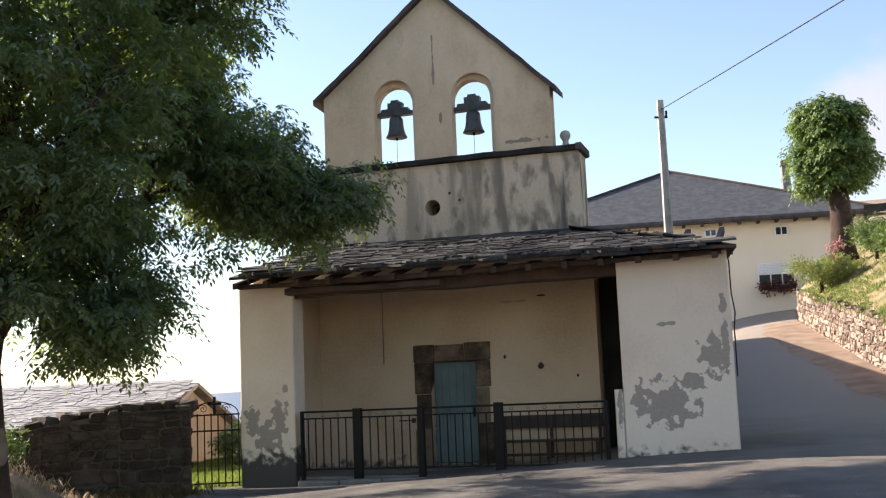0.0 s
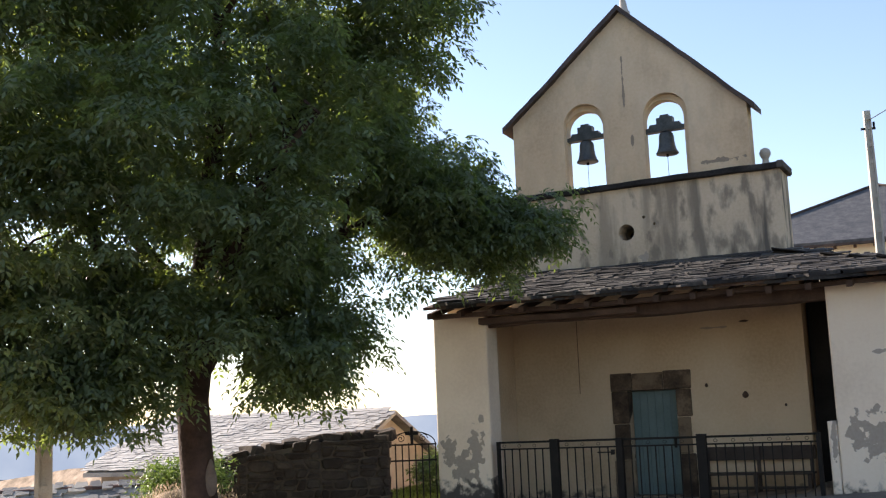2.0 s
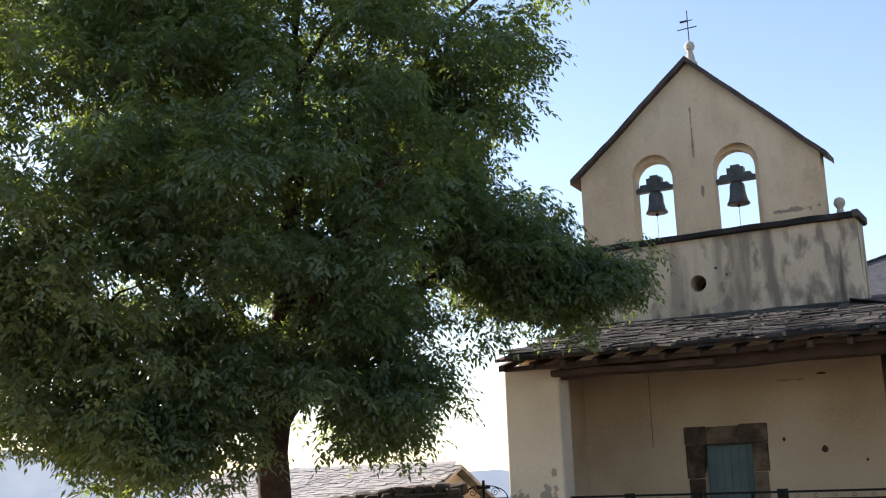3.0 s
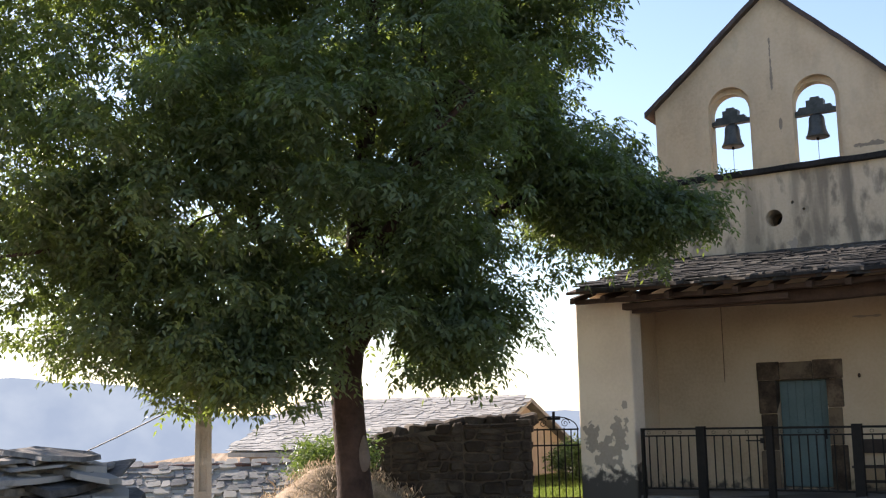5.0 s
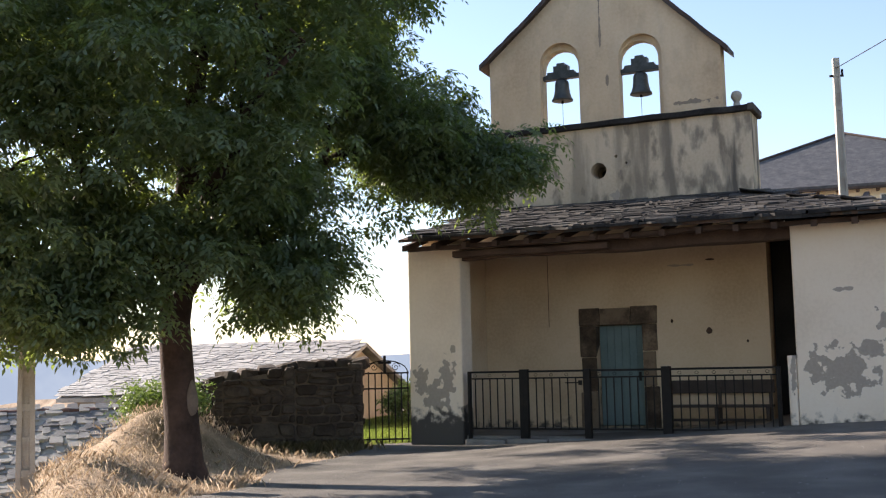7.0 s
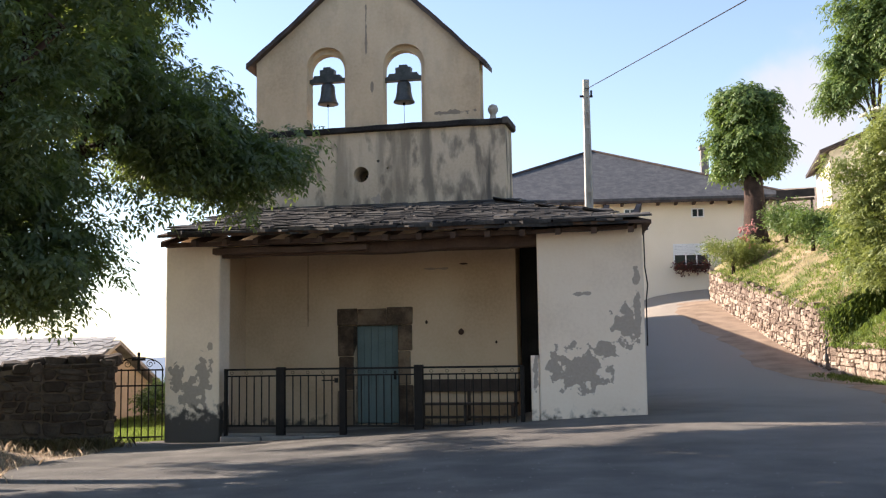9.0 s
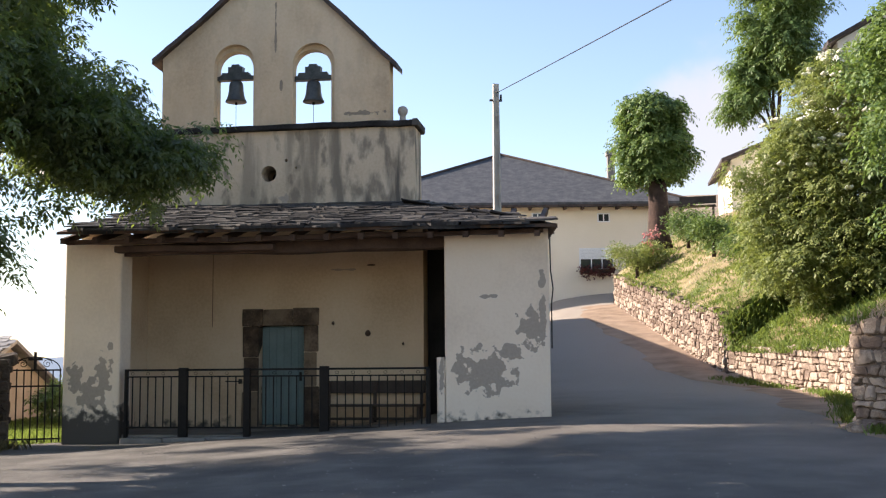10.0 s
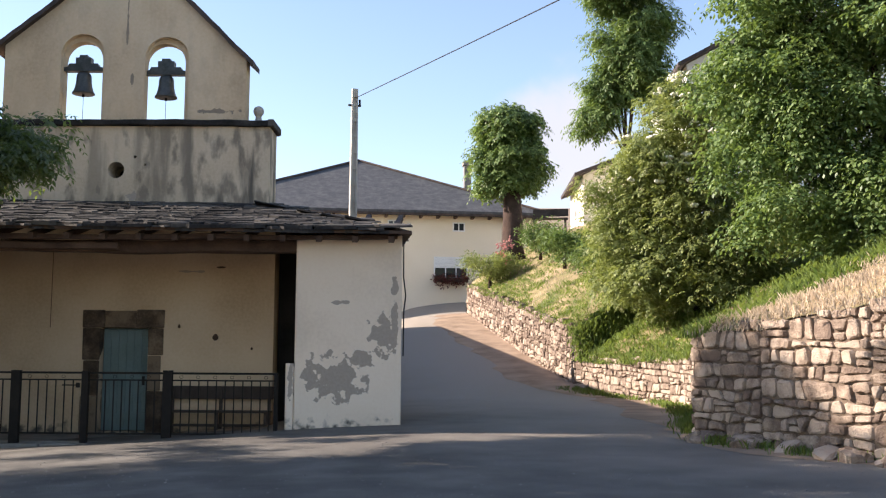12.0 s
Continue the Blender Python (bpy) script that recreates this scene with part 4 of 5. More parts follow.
small_tree("maple_tree", (8.1, 20.6, 4.2), 2.4, 0.18, [(-1.9, 0, 3.6, 1.0, 1.4, 1.7), (-0.3, -0.5, 4.6, 1.9, 1.7, 2.0), (1.8, -1.4, 3.7, 1.9, 1.6, 1.9), (-1.2, -0.6, 1.8, 0.9, 1.0, 1.0), (0.2, -0.9, 1.0, 1.3, 0.9, 0.9), (1.6, -2.2, 1.1, 1.4, 0.9, 0.9), (3.4, -3.0, 3.0, 1.8, 1.4, 2.0), (-2.2, 0, 5.2, 0.8, 1.0, 0.8), (-1.6, 0, 0.6, 1.2, 1.0, 1.1), (0.6, -1.2, 0.1, 1.6, 0.9, 0.7), (2.6, -2.8, 0.6, 1.6, 0.9, 1.0), (-2.4, 0.3, 2.4, 0.9, 1.0, 1.3)], 9500, 0.15, M["leaf_green"], "leafy green tree on top of the bank", 50, frond=(15, 0.22, 2, 0.095, 0.062, 0.17, 0.5))
small_tree("young_ash_tree", (5.9, 38.0, 7.0), 2.2, 0.12, [(-0.3, 0, 5.6, 1.0, 1.1, 0.9), (0.6, 0, 6.6, 0.9, 1.0, 1.0), (-0.9, 0, 3.2, 0.5, 0.6, 0.6), (-0.1, 0, 7.8, 1.1, 1.0, 0.9), (-0.6, 0, 4.3, 0.6, 0.7, 0.6), (0.4, 0, 5.0, 1.1, 1.0, 0.9)], 2300, 0.2, M["leaf_green"], "young ash tree on the bank", 60, frond=(10, 0.32, 4, 0.15, 0.055, 0.2, 0.5))
for x, y, z, h, seed, mt, lab in ((4.4, 33.5, 4.3, 1.0, 71, "leaf_green", "low bright green shrub on the bank"), (3.6, 37.0, 5.2, 0.9, 75, "leaf_green", "low green garden shrub on the bank"), (1.2, 42.0, 4.9, 1.1, 79, "leaf_shrub", "rose bush at the top of the wall"), (5.2, 28.4, 3.0, 0.8, 83, "leaf_shrub", "low scrub at the foot of the elder"), (9.4, 17.0, 3.9, 1.2, 87, "leaf_green", "scrub along the top of the bank"), (3.0, 40.0, 5.8, 0.8, 91, "leaf_green", "leafy garden shrub on the bank")):
    small_tree("shrub", (x, y, z), 0.3, 0.05, [(0, 0, h * 0.6, h * 0.8, h * 0.8, h * 0.55), (0.4, -0.2, h * 0.4, h * 0.6, h * 0.6, h * 0.4)], 420, 0.13, M[mt], lab, seed, category="shrub")
# ---- pieces shared by walls, roofs and heaps ----
def stone_mesh(name, seed, material, chip=0.16, jitter=0.07):
    """A rough block in a unit cube."""
    r = random.Random(seed)
    bm = bmesh.new()
    jitter = 0.13
    bmesh.ops.create_cube(bm, size=1.0)
    for v in bm.verts:
        v.co += Vector((r.uniform(-1, 1), r.uniform(-1, 1) * 0.6, r.uniform(-1, 1))) * jitter
    bmesh.ops.bevel(bm, geom=bm.edges[:], offset=chip, segments=1, affect="EDGES", profile=0.5)
    for v in bm.verts:
        v.co += Vector((r.uniform(-1, 1), r.uniform(-1, 1), r.uniform(-1, 1))) * 0.055
    me = bpy.data.meshes.new(name)
    bm.to_mesh(me)
    bm.free()
    me.materials.append(material)
    return me


def slab_mesh(name, seed, material, ragged=0.13):
    """A thin ragged slate in a unit square, thickness 1, its lower edge at y = 0."""
    r = random.Random(seed)
    pts = [(-0.5, 0.0), (-0.1, -0.06), (0.28, 0.0), (0.5, 0.05), (0.49, 0.6), (0.42, 1.0), (-0.42, 1.0), (-0.5, 0.55)]
    pts = [(x + r.uniform(-1, 1) * ragged * 0.6, y + r.uniform(-1, 1) * ragged) for x, y in pts]
    n = len(pts)
    verts = [(x, y, 0) for x, y in pts] + [(x * 0.97, 0.02 + y * 0.96, 1) for x, y in pts]
    faces = [tuple(range(n))[::-1], tuple(range(n, 2 * n))] + [(i, (i + 1) % n, n + (i + 1) % n, n + i) for i in range(n)]
    me = bpy.data.meshes.new(name)
    me.from_pydata(verts, [], faces)
    me.materials.append(material)
    return me


def place(name, me, m, parent):
    o = new(name, me)
    o.parent = parent
    o.matrix_parent_inverse = parent.matrix_world.inverted()
    o.matrix_basis = m
    return o


def joined(name, items, material, parent):
    """Many placed meshes as one mesh."""
    vs, fs, base = [], [], 0
    for me, m in items:
        co = np.empty(len(me.vertices) * 3)
        me.vertices.foreach_get("co", co)
        co = co.reshape(-1, 3)
        a = np.array(m)
        vs.append(co @ a[:3, :3].T + a[:3, 3])
        fs += [tuple(i + base for i in p.vertices) for p in me.polygons]
        base += len(co)
    o = mesh_ob(name, np.concatenate(vs).tolist(), fs, material)
    o.parent = parent
    o.matrix_parent_inverse = parent.matrix_world.inverted()
    o["kind"] = "stuff"
    return o


def slate_rows(origin, along, up, normal, width, length, exposure, wide, meshes, seed, inside=None, thick=0.022):
    """Matrices for rows of slates on a roof plane, lowest row first."""
    r = random.Random(seed)
    out = []
    rows = int(length / exposure) + 1
    for j in range(rows):
        x = -r.uniform(0, wide)
        while x < width:
            w = wide * r.uniform(0.6, 1.5)
            cx, cy = x + w / 2, j * exposure + r.uniform(-0.03, 0.03)
            if inside is None or inside(cx, cy + exposure * 0.5):
                t = thick * r.uniform(0.6, 1.6)
                tilt = 0.06 + r.uniform(-0.02, 0.03)
                a = (along + normal * r.uniform(-0.03, 0.03) + up * r.uniform(-0.05, 0.05)).normalized()
                u2 = (up - normal * tilt).normalized()
                n2 = a.cross(u2).normalized()
                p = origin + along * cx + up * cy + normal * (0.05 + r.uniform(0, 0.012))
                m = Matrix.Identity(4)
                for i in range(3):
                    m[i][0], m[i][1], m[i][2], m[i][3] = a[i] * w * 1.02, u2[i] * exposure * 1.9, n2[i] * t, p[i]
                out.append((r.choice(meshes), m))
            x += w
    return out


def rubble_stone(name, pts, depth, proud, r, material):
    """One fitted stone: its outline in x, z round the middle, rounded and rough on the face (towards -y)."""
    n = len(pts)
    k1, k2 = r.uniform(0.90, 0.96), r.uniform(0.6, 0.8)
    tx, tz = r.uniform(-0.12, 0.12), r.uniform(-0.12, 0.12)
    vs = [(x, depth, z) for x, z in pts] + [(x, 0.015, z) for x, z in pts]
    vs += [(x * k1, -proud * r.uniform(0.5, 0.8) + tx * x + tz * z, z * k1) for x, z in pts]
    vs += [(x * k2 + r.uniform(-0.008, 0.008), -proud * r.uniform(0.85, 1.15) + tx * x + tz * z, z * k2) for x, z in pts]
    fs = [(o * n + i, o * n + (i + 1) % n, (o + 1) * n + (i + 1) % n, (o + 1) * n + i) for o in range(3) for i in range(n)]
    fs.append(tuple(range(3 * n, 4 * n)))
    me = bpy.data.meshes.new(name)
    me.from_pydata(vs, [], fs)
    me.materials.append(material)
    return me


def rubble(a, b, za, zb, ha, hb, course, wide, seed, material, depth=0.16):
    """Fitted rubble on the face of a wall from a to b: pairs of mesh and matrix."""
    r = random.Random(seed)
    a, b = Vector(a), Vector(b)
    d = b - a
    L = d.length
    d.normalize()
    turn = math.degrees(math.atan2(d.y, d.x))
    heights, z = [0.0], 0.0
    while z < max(ha, hb) + course:
        z += course * r.choice((0.7, 0.9, 1.0, 1.25, 1.5))
        heights.append(z)

    def edge(j, x):
        return heights[j] + 0.055 * noise.noise(Vector((x * 1.9, j * 3.7, seed)))

    out = []
    for j in range(len(heights) - 1):
        h = heights[j + 1] - heights[j]
        x, lean = 0.0, r.uniform(-0.03, 0.03)
        while x < L - 0.02:
            w = wide * r.choice((0.5, 0.7, 0.9, 1.0, 1.2, 1.6)) * (0.7 + 0.3 * h / course)
            if L - x - w < 0.10:
                w = L - x
            lean2 = 0.0 if x + w >= L - 1e-6 else r.uniform(-0.045, 0.045)
            split = r.uniform(0.4, 0.6) if h > course * 0.95 and r.random() < 0.28 else None
            for lo, hi in ((0.0, 1.0),) if split is None else ((0.0, split), (split, 1.0)):
                c = (x + w / 2) / L
                top = ha + (hb - ha) * c + 0.10 * noise.noise(Vector((x * 1.3, 9.0, seed)))
                if edge(j, x + w / 2) + h * lo + 0.05 > top:
                    continue

                def at(fx, fz):
                    f = lo + (hi - lo) * fz
                    xx = x + w * fx + (lean * (1 - fx) + lean2 * fx) * (f - 0.5) * 2
                    e0, e1 = edge(j, xx), edge(j + 1, xx)
                    return xx, min(e0 + (e1 - e0) * f, top + 0.06)

                ring_pts = [at(fx, fz) for fx, fz in ((0.16, 0), (0.55, 0), (0.88, 0.0), (1, 0.18), (1, 0.8), (0.84, 1), (0.45, 1), (0.13, 1), (0, 0.82), (0, 0.2))]
                cx = sum(p[0] for p in ring_pts) / 10
                cz = sum(p[1] for p in ring_pts) / 10
                pts = []
                for px, pz in ring_pts:
                    dx, dz = px - cx, pz - cz
                    q = math.hypot(dx, dz) + 1e-6
                    k = max(0.3, (q - r.uniform(0.006, 0.024)) / q)
                    pts.append((dx * k, dz * k))
                f = min(max(cx / L, 0), 1)
                me = rubble_stone("stone", pts, depth, r.uniform(0.012, 0.05), r, material)
                p = a + d * cx
                out.append((me, pose(p.x, p.y, za + (zb - za) * f + cz, 0, 0, turn)))
            x += w
            lean = lean2
    return out


def blades(name, pts, heights, material, seed, width=0.012, lean=0.45, per=7, spread_r=0.06):
    """Grass blades in tufts at the given feet, as one mesh."""
    r = np.random.default_rng(seed)
    p = np.repeat(np.asarray(pts, float), per, axis=0)
    h = np.repeat(np.asarray(heights, float), per) * r.uniform(0.5, 1.25, len(p))
    n = len(p)
    p[:, :2] += r.normal(0, spread_r, (n, 2))
    a = r.uniform(0, 2 * math.pi, n)
    d = np.stack([np.cos(a), np.sin(a), np.zeros(n)], 1)
    w = np.stack([-np.sin(a), np.cos(a), np.zeros(n)], 1) * (width * r.uniform(0.6, 1.4, n))[:, None]
    ln = (lean * r.uniform(0.1, 1.2, n) * h)[:, None]
    up = np.array([0, 0, 1.0])
    mid = p + up * (h * 0.6)[:, None] + d * ln * 0.35
    tip = p + up * (h * 0.95)[:, None] + d * ln
    v = np.stack([p - w, p + w, mid + w * 0.8, tip, mid - w * 0.8], 1).reshape(-1, 3)
    me = bpy.data.meshes.new(name)
    me.vertices.add(n * 5)
    me.vertices.foreach_set("co", v.ravel())
    me.loops.add(n * 5)
    me.loops.foreach_set("vertex_index", np.arange(n * 5, dtype=np.int32))
    me.polygons.add(n)
    me.polygons.foreach_set("loop_start", np.arange(0, n * 5, 5, dtype=np.int32))
    me.update(calc_edges=True)
    me.materials.append(material)
    o = new(name, me)
    return tagged(o, kind="stuff")


M["straw"] = leaf_mat("dry_straw", (0.48, 0.375, 0.265), (0.72, 0.59, 0.45), (0.55, 0.44, 0.32), 0.3)
M["weed"] = leaf_mat("withered_weed", (0.13, 0.12, 0.06), (0.30, 0.25, 0.15), (0.25, 0.22, 0.11), 0.25)
M["grass"] = leaf_mat("green_grass", (0.08, 0.14, 0.03), (0.20, 0.27, 0.07), (0.28, 0.36, 0.06), 0.3)
SLATES = [slab_mesh("slate", 100 + i, M["slate"]) for i in range(7)]
OLD_SLATES = [slab_mesh("slate", 120 + i, M["slate_light"], 0.16) for i in range(7)]
STONES = [stone_mesh("stone", 140 + i, M["stone"], 0.13 + 0.05 * (i % 3)) for i in range(12)]
BARN_SLATES = [slab_mesh("slate", 130 + i, M["barn_slate"], 0.05) for i in range(5)]
SHADED_STONES = [stone_mesh("stone", 160 + i, M["stone_shaded"]) for i in range(8)]

# ---- churchyard wall and gate ----
CW = [(-10.30, 17.62, 1.52), (-11.3, 16.95, 1.48), (-12.3, 16.15, 1.30), (-12.9, 15.6, 0.9)]
cv, cf = [], []
for i, (x, y, h) in enumerate(CW):
    for dx, dy in ((0.145, -0.185), (-0.28, 0.36)):
        cv += [(x + dx, y + dy, -0.6), (x + dx, y + dy, h - 0.06)]
for i in range(len(CW) - 1):
    k = i * 4
    cf += [(k, k + 1, k + 5, k + 4), (k + 1, k + 3, k + 7, k + 5), (k + 3, k + 2, k + 6, k + 7)]
cf += [(0, 2, 3, 1), (12, 13, 15, 14)]
yard_wall = mesh_ob("wall_churchyard", cv, cf, M["earth"])
tagged(yard_wall, "dark old churchyard wall of rough stones", "wall", kind="structure")

gate = empty("iron_gate", (-9.9, 17.85, 0.05), math.degrees(math.atan2(0.42, 0.86)))
tagged(gate, "black iron churchyard gate with a cross on top", "gate")
for k in range(8):
    box("bar", -0.44 + k * 0.12 - 0.011, -0.44 + k * 0.12 + 0.011, -0.011, 0.011, 0.0, 1.27 + 0.02 * (k % 2), M["iron"], gate)
for z in (0.06, 0.98, 1.26):
    box("rail", -0.46, 0.42, -0.014, 0.014, z - 0.014, z + 0.014, M["iron"], gate)
bm = bmesh.new()
tube(bm, [(-0.02 + 0.42 * math.cos(a), 0, 1.27 + 0.22 * math.sin(a)) for a in [math.pi * i / 12 for i in range(13)]], 0.010, 5)
part("arch", bm, M["iron"], gate)
for s in (-1, 1):
    bm = bmesh.new()
    tube(bm, [(-0.02 + s * (0.2 + (0.085 - 0.005 * i) * math.cos(i * 0.7)), 0, 1.37 + (0.085 - 0.005 * i) * math.sin(i * 0.7)) for i in range(16)], 0.007, 4)
    part("scroll", bm, M["iron"], gate)
bm = bmesh.new()
add_box(bm, -0.045, 0.005, -0.02, 0.02, 1.27, 1.58, 0.004)
add_box(bm, -0.14, 0.10, -0.018, 0.018, 1.43, 1.475, 0.004)
part("cross", bm, M["iron"], gate)

# ---- barn beyond the churchyard ----
BP, BD = Vector((-14.15, 24.16, 1.97)), Vector((-0.99, -0.135, 0))
BN = Vector((0.135, -0.99, 0))
barn = empty("barn", (-19.0, 23.5, 0.0))
tagged(barn, "old stone barn with a pale weathered slate roof", "barn")
for name, s in (("roof", 1), ("roof", -1)):
    bm = bmesh.new()
    q = [BP + BD * -0.25, BP + BD * 6.5, BP + BD * 6.5 + BN * (3.3 * s) + Vector((0, 0, -1.2)), BP + BD * -0.25 + BN * (3.3 * s) + Vector((0, 0, -1.2))]
    top = [bm.verts.new(v + Vector((0, 0, 0.05))) for v in q]
    low = [bm.verts.new(v - Vector((0, 0, 0.05))) for v in q]
    bm.faces.new(top)
    bm.faces.new(low[::-1])
    for i in range(4):
        bm.faces.new((top[(i + 1) % 4], top[i], low[i], low[(i + 1) % 4]))
    bmesh.ops.recalc_face_normals(bm, faces=bm.faces[:])
    o = under(part(name, bm, M["slate_light"]), barn)
    if s == 1:
        barn_front = o
bw = [BP + BN * k + Vector((0, 0, z)) for k, z in ((3.0, -1.15), (3.0, -5.0), (-3.0, -5.0), (-3.0, -1.15), (0.0, -0.08))]
bw = bw + [v + BD * 6.2 for v in bw]
M["barn_wall"] = mat("barn_render", [(0.29, 0.24, 0.19), (0.41, 0.35, 0.285)], 1.5, 20, 0.95, 0.4)
under(mesh_ob("wall", bw, [(0, 1, 2, 3, 4), (5, 9, 8, 7, 6), (0, 5, 6, 1), (3, 2, 7, 8)], M["barn_wall"]), barn)

# ---- slate-roofed outbuilding below the square ----
LA = radians(46.8)
LE, LV = Vector((math.cos(LA), math.sin(LA), 0)), Vector((-math.sin(LA), math.cos(LA), 0))
LC = LV * 21.5
shed = empty("outbuilding", (LC.x, LC.y, -4.0))
tagged(shed, "low outbuilding under a rough grey slate roof", "building")
up_l = (LV * 5.5 + Vector((0, 0, 2.6))).normalized()
s0 = LC + LE * -5.5 - LV * 5.5 + Vector((0, 0, 0.72 - 2.6))
q = [s0, s0 + LE * 9.5, s0 + LE * 9.5 + up_l * 6.08, s0 + up_l * 6.08, s0 + LE * 9.5 + LV * 10 + Vector((0, 0, 0.2)), s0 + LV * 10 + Vector((0, 0, 0.2))]
shed_roof = under(mesh_ob("roof", q, [(0, 1, 2, 3), (3, 2, 4, 5)], M["slate"]), shed)
w = [s0 + LE * 0.2 + LV * 0.3, s0 + LE * 9.3 + LV * 0.3, s0 + LE * 9.3 + LV * 9.5, s0 + LE * 0.2 + LV * 9.5]
under(mesh_ob("wall", [tuple(v) for v in w] + [(v.x, v.y, -6.5) for v in w], [(0, 1, 5, 4), (1, 2, 6, 5), (2, 3, 7, 6), (3, 0, 4, 7)], M["barn_wall"]), shed)
M["ridge_tile"] = mat("ridge_tile", [(0.10, 0.055, 0.05), (0.20, 0.12, 0.10)], 4, 30, 0.9, 0.4, island=0.4)
tile = bpy.data.meshes.new("ridge_tile")
tv = [(x, 0.10 * math.cos(a), 0.07 * math.sin(a) + (0.012 if x else 0)) for x in (0, 0.36) for a in [math.pi * i / 6 for i in range(7)]]
tile.from_pydata(tv, [], [(i, i + 1, i + 8, i + 7) for i in range(6)] + [tuple(range(7)), tuple(range(13, 6, -1))])
tile.materials.append(M["ridge_tile"])
rp = s0 + up_l * 6.05
for k in range(27):
    place("ridge_tile", tile, Matrix.Translation(rp + LE * (k * 0.35) + Vector((0, 0, 0.03))) @ pose(0, 0, 0, 0, 0, 46.8), shed_roof)

# ---- concrete pole on the left with its wire ----
def concrete_pole(name, at, height, base, top, rz, label):
    p = empty(name, at, rz)
    tagged(p, label, "utility pole")
    bm = bmesh.new()
    n = int(height / 0.45)
    def half(z):
        return (base + (top - base) * z / height) / 2
    for s in (-1, 1):
        vs = []
        for z in (0, height):
            h = half(z)
            vs.append([bm.verts.new((s * h * x, h * 0.8 * y, z)) for x, y in ((0.45, -1), (1, -1), (1, 1), (0.45, 1))])
        for i in range(4):
            j = (i + 1) % 4
            bm.faces.new((vs[0][i], vs[0][j], vs[1][j], vs[1][i]))
        bm.faces.new(vs[1])
    bmesh.ops.recalc_face_normals(bm, faces=bm.faces[:])
    part("flange", bm, M["concrete"], p)
    for k in range(n + 1):
        z = k * 0.45
        h = half(z)
        bm = bmesh.new()
        add_box(bm, -h * 0.5, h * 0.5, -h * 0.72, h * 0.72, z, min(z + 0.10, height))
        part("rib", bm, M["concrete"], p)
    bm = bmesh.new()
    add_box(bm, -half(height), half(height), -half(height) * 0.8, half(height) * 0.8, height, height + 0.25, 0.01)
    part("cap", bm, M["concrete"], p)
    bm = bmesh.new()
    add_box(bm, -half(height) * 0.6, half(height) * 0.6, -half(height) * 0.45, half(height) * 0.45, 0, height)
    part("web", bm, M["concrete"], p)
    bm = bmesh.new()
    add_box(bm, -0.18, 0.18, -0.03, 0.03, height - 0.25, height - 0.2)
    tube(bm, [(0.15, 0, height - 0.2), (0.15, 0, height - 0.05)], 0.03, 8)
    part("insulator_arm", bm, M["iron"], p)
    return p


def cable(name, a, b, sag, radius, label):
    bm = bmesh.new()
    a, b = Vector(a), Vector(b)
    tube(bm, [a.lerp(b, i / 16) - Vector((0, 0, sag * 4 * (i / 16) * (1 - i / 16))) for i in range(17)], radius, 5)
    return tagged(part(name, bm, M["iron"]), label, "cable")


LP = Vector((-math.sin(radians(46.7)) * 16.5, math.cos(radians(46.7)) * 16.5, -2.2))
concrete_pole("utility_pole", tuple(LP), 4.3, 0.30, 0.21, 46.7, "concrete utility pole beside the tree with recessed panels")
cable("cable", (LP.x, LP.y, 1.95), (LP.x - 8.0, LP.y + 1.0, 0.0), 0.1, 0.012, "thin black cable from the concrete pole")

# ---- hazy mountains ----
# emission colour that holds the distance haze and the daylight on the slopes
hz = bpy.data.materials.new("mountain_haze_glow")
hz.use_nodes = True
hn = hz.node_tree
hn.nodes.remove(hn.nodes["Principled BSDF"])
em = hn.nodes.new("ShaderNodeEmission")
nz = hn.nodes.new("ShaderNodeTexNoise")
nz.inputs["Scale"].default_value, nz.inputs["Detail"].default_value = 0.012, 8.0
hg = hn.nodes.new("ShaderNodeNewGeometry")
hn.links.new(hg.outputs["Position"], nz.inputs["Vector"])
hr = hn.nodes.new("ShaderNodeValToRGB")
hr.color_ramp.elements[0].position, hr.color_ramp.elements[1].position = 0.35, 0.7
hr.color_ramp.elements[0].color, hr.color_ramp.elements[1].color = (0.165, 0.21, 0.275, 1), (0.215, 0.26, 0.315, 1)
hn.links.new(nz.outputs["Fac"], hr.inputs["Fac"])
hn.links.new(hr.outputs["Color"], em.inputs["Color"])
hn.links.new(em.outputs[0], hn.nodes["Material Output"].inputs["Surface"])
mv, mf = [], []
MD = 1800.0
for i in range(121):
    az = 10 + 70 * i / 120
    el = 0.35 + 0.1 * math.sin(az * 0.5) + 0.1 * step(az, 38, 43) + 1.9 * step(az, 43, 50) + 0.5 * step(az, 50, 58) + 0.22 * noise.noise(Vector((az * 0.35, 0, 0))) + 0.08 * noise.noise(Vector((az * 1.7, 3, 0)))
    for k in range(5):
        r = MD + 250 * (k / 4)
        top = 1.6 + MD * math.tan(radians(el))
        z = -260 + (top + 260) * (k / 4)
        mv.append((-math.sin(radians(az)) * r, math.cos(radians(az)) * r, z))
for i in range(120):
    for k in range(4):
        a = i * 5 + k
        mf.append((a, a + 5, a + 6, a + 1))
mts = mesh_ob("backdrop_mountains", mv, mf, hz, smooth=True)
tagged(mts, "hazy blue wooded mountains across the valley", "mountains", kind="structure")
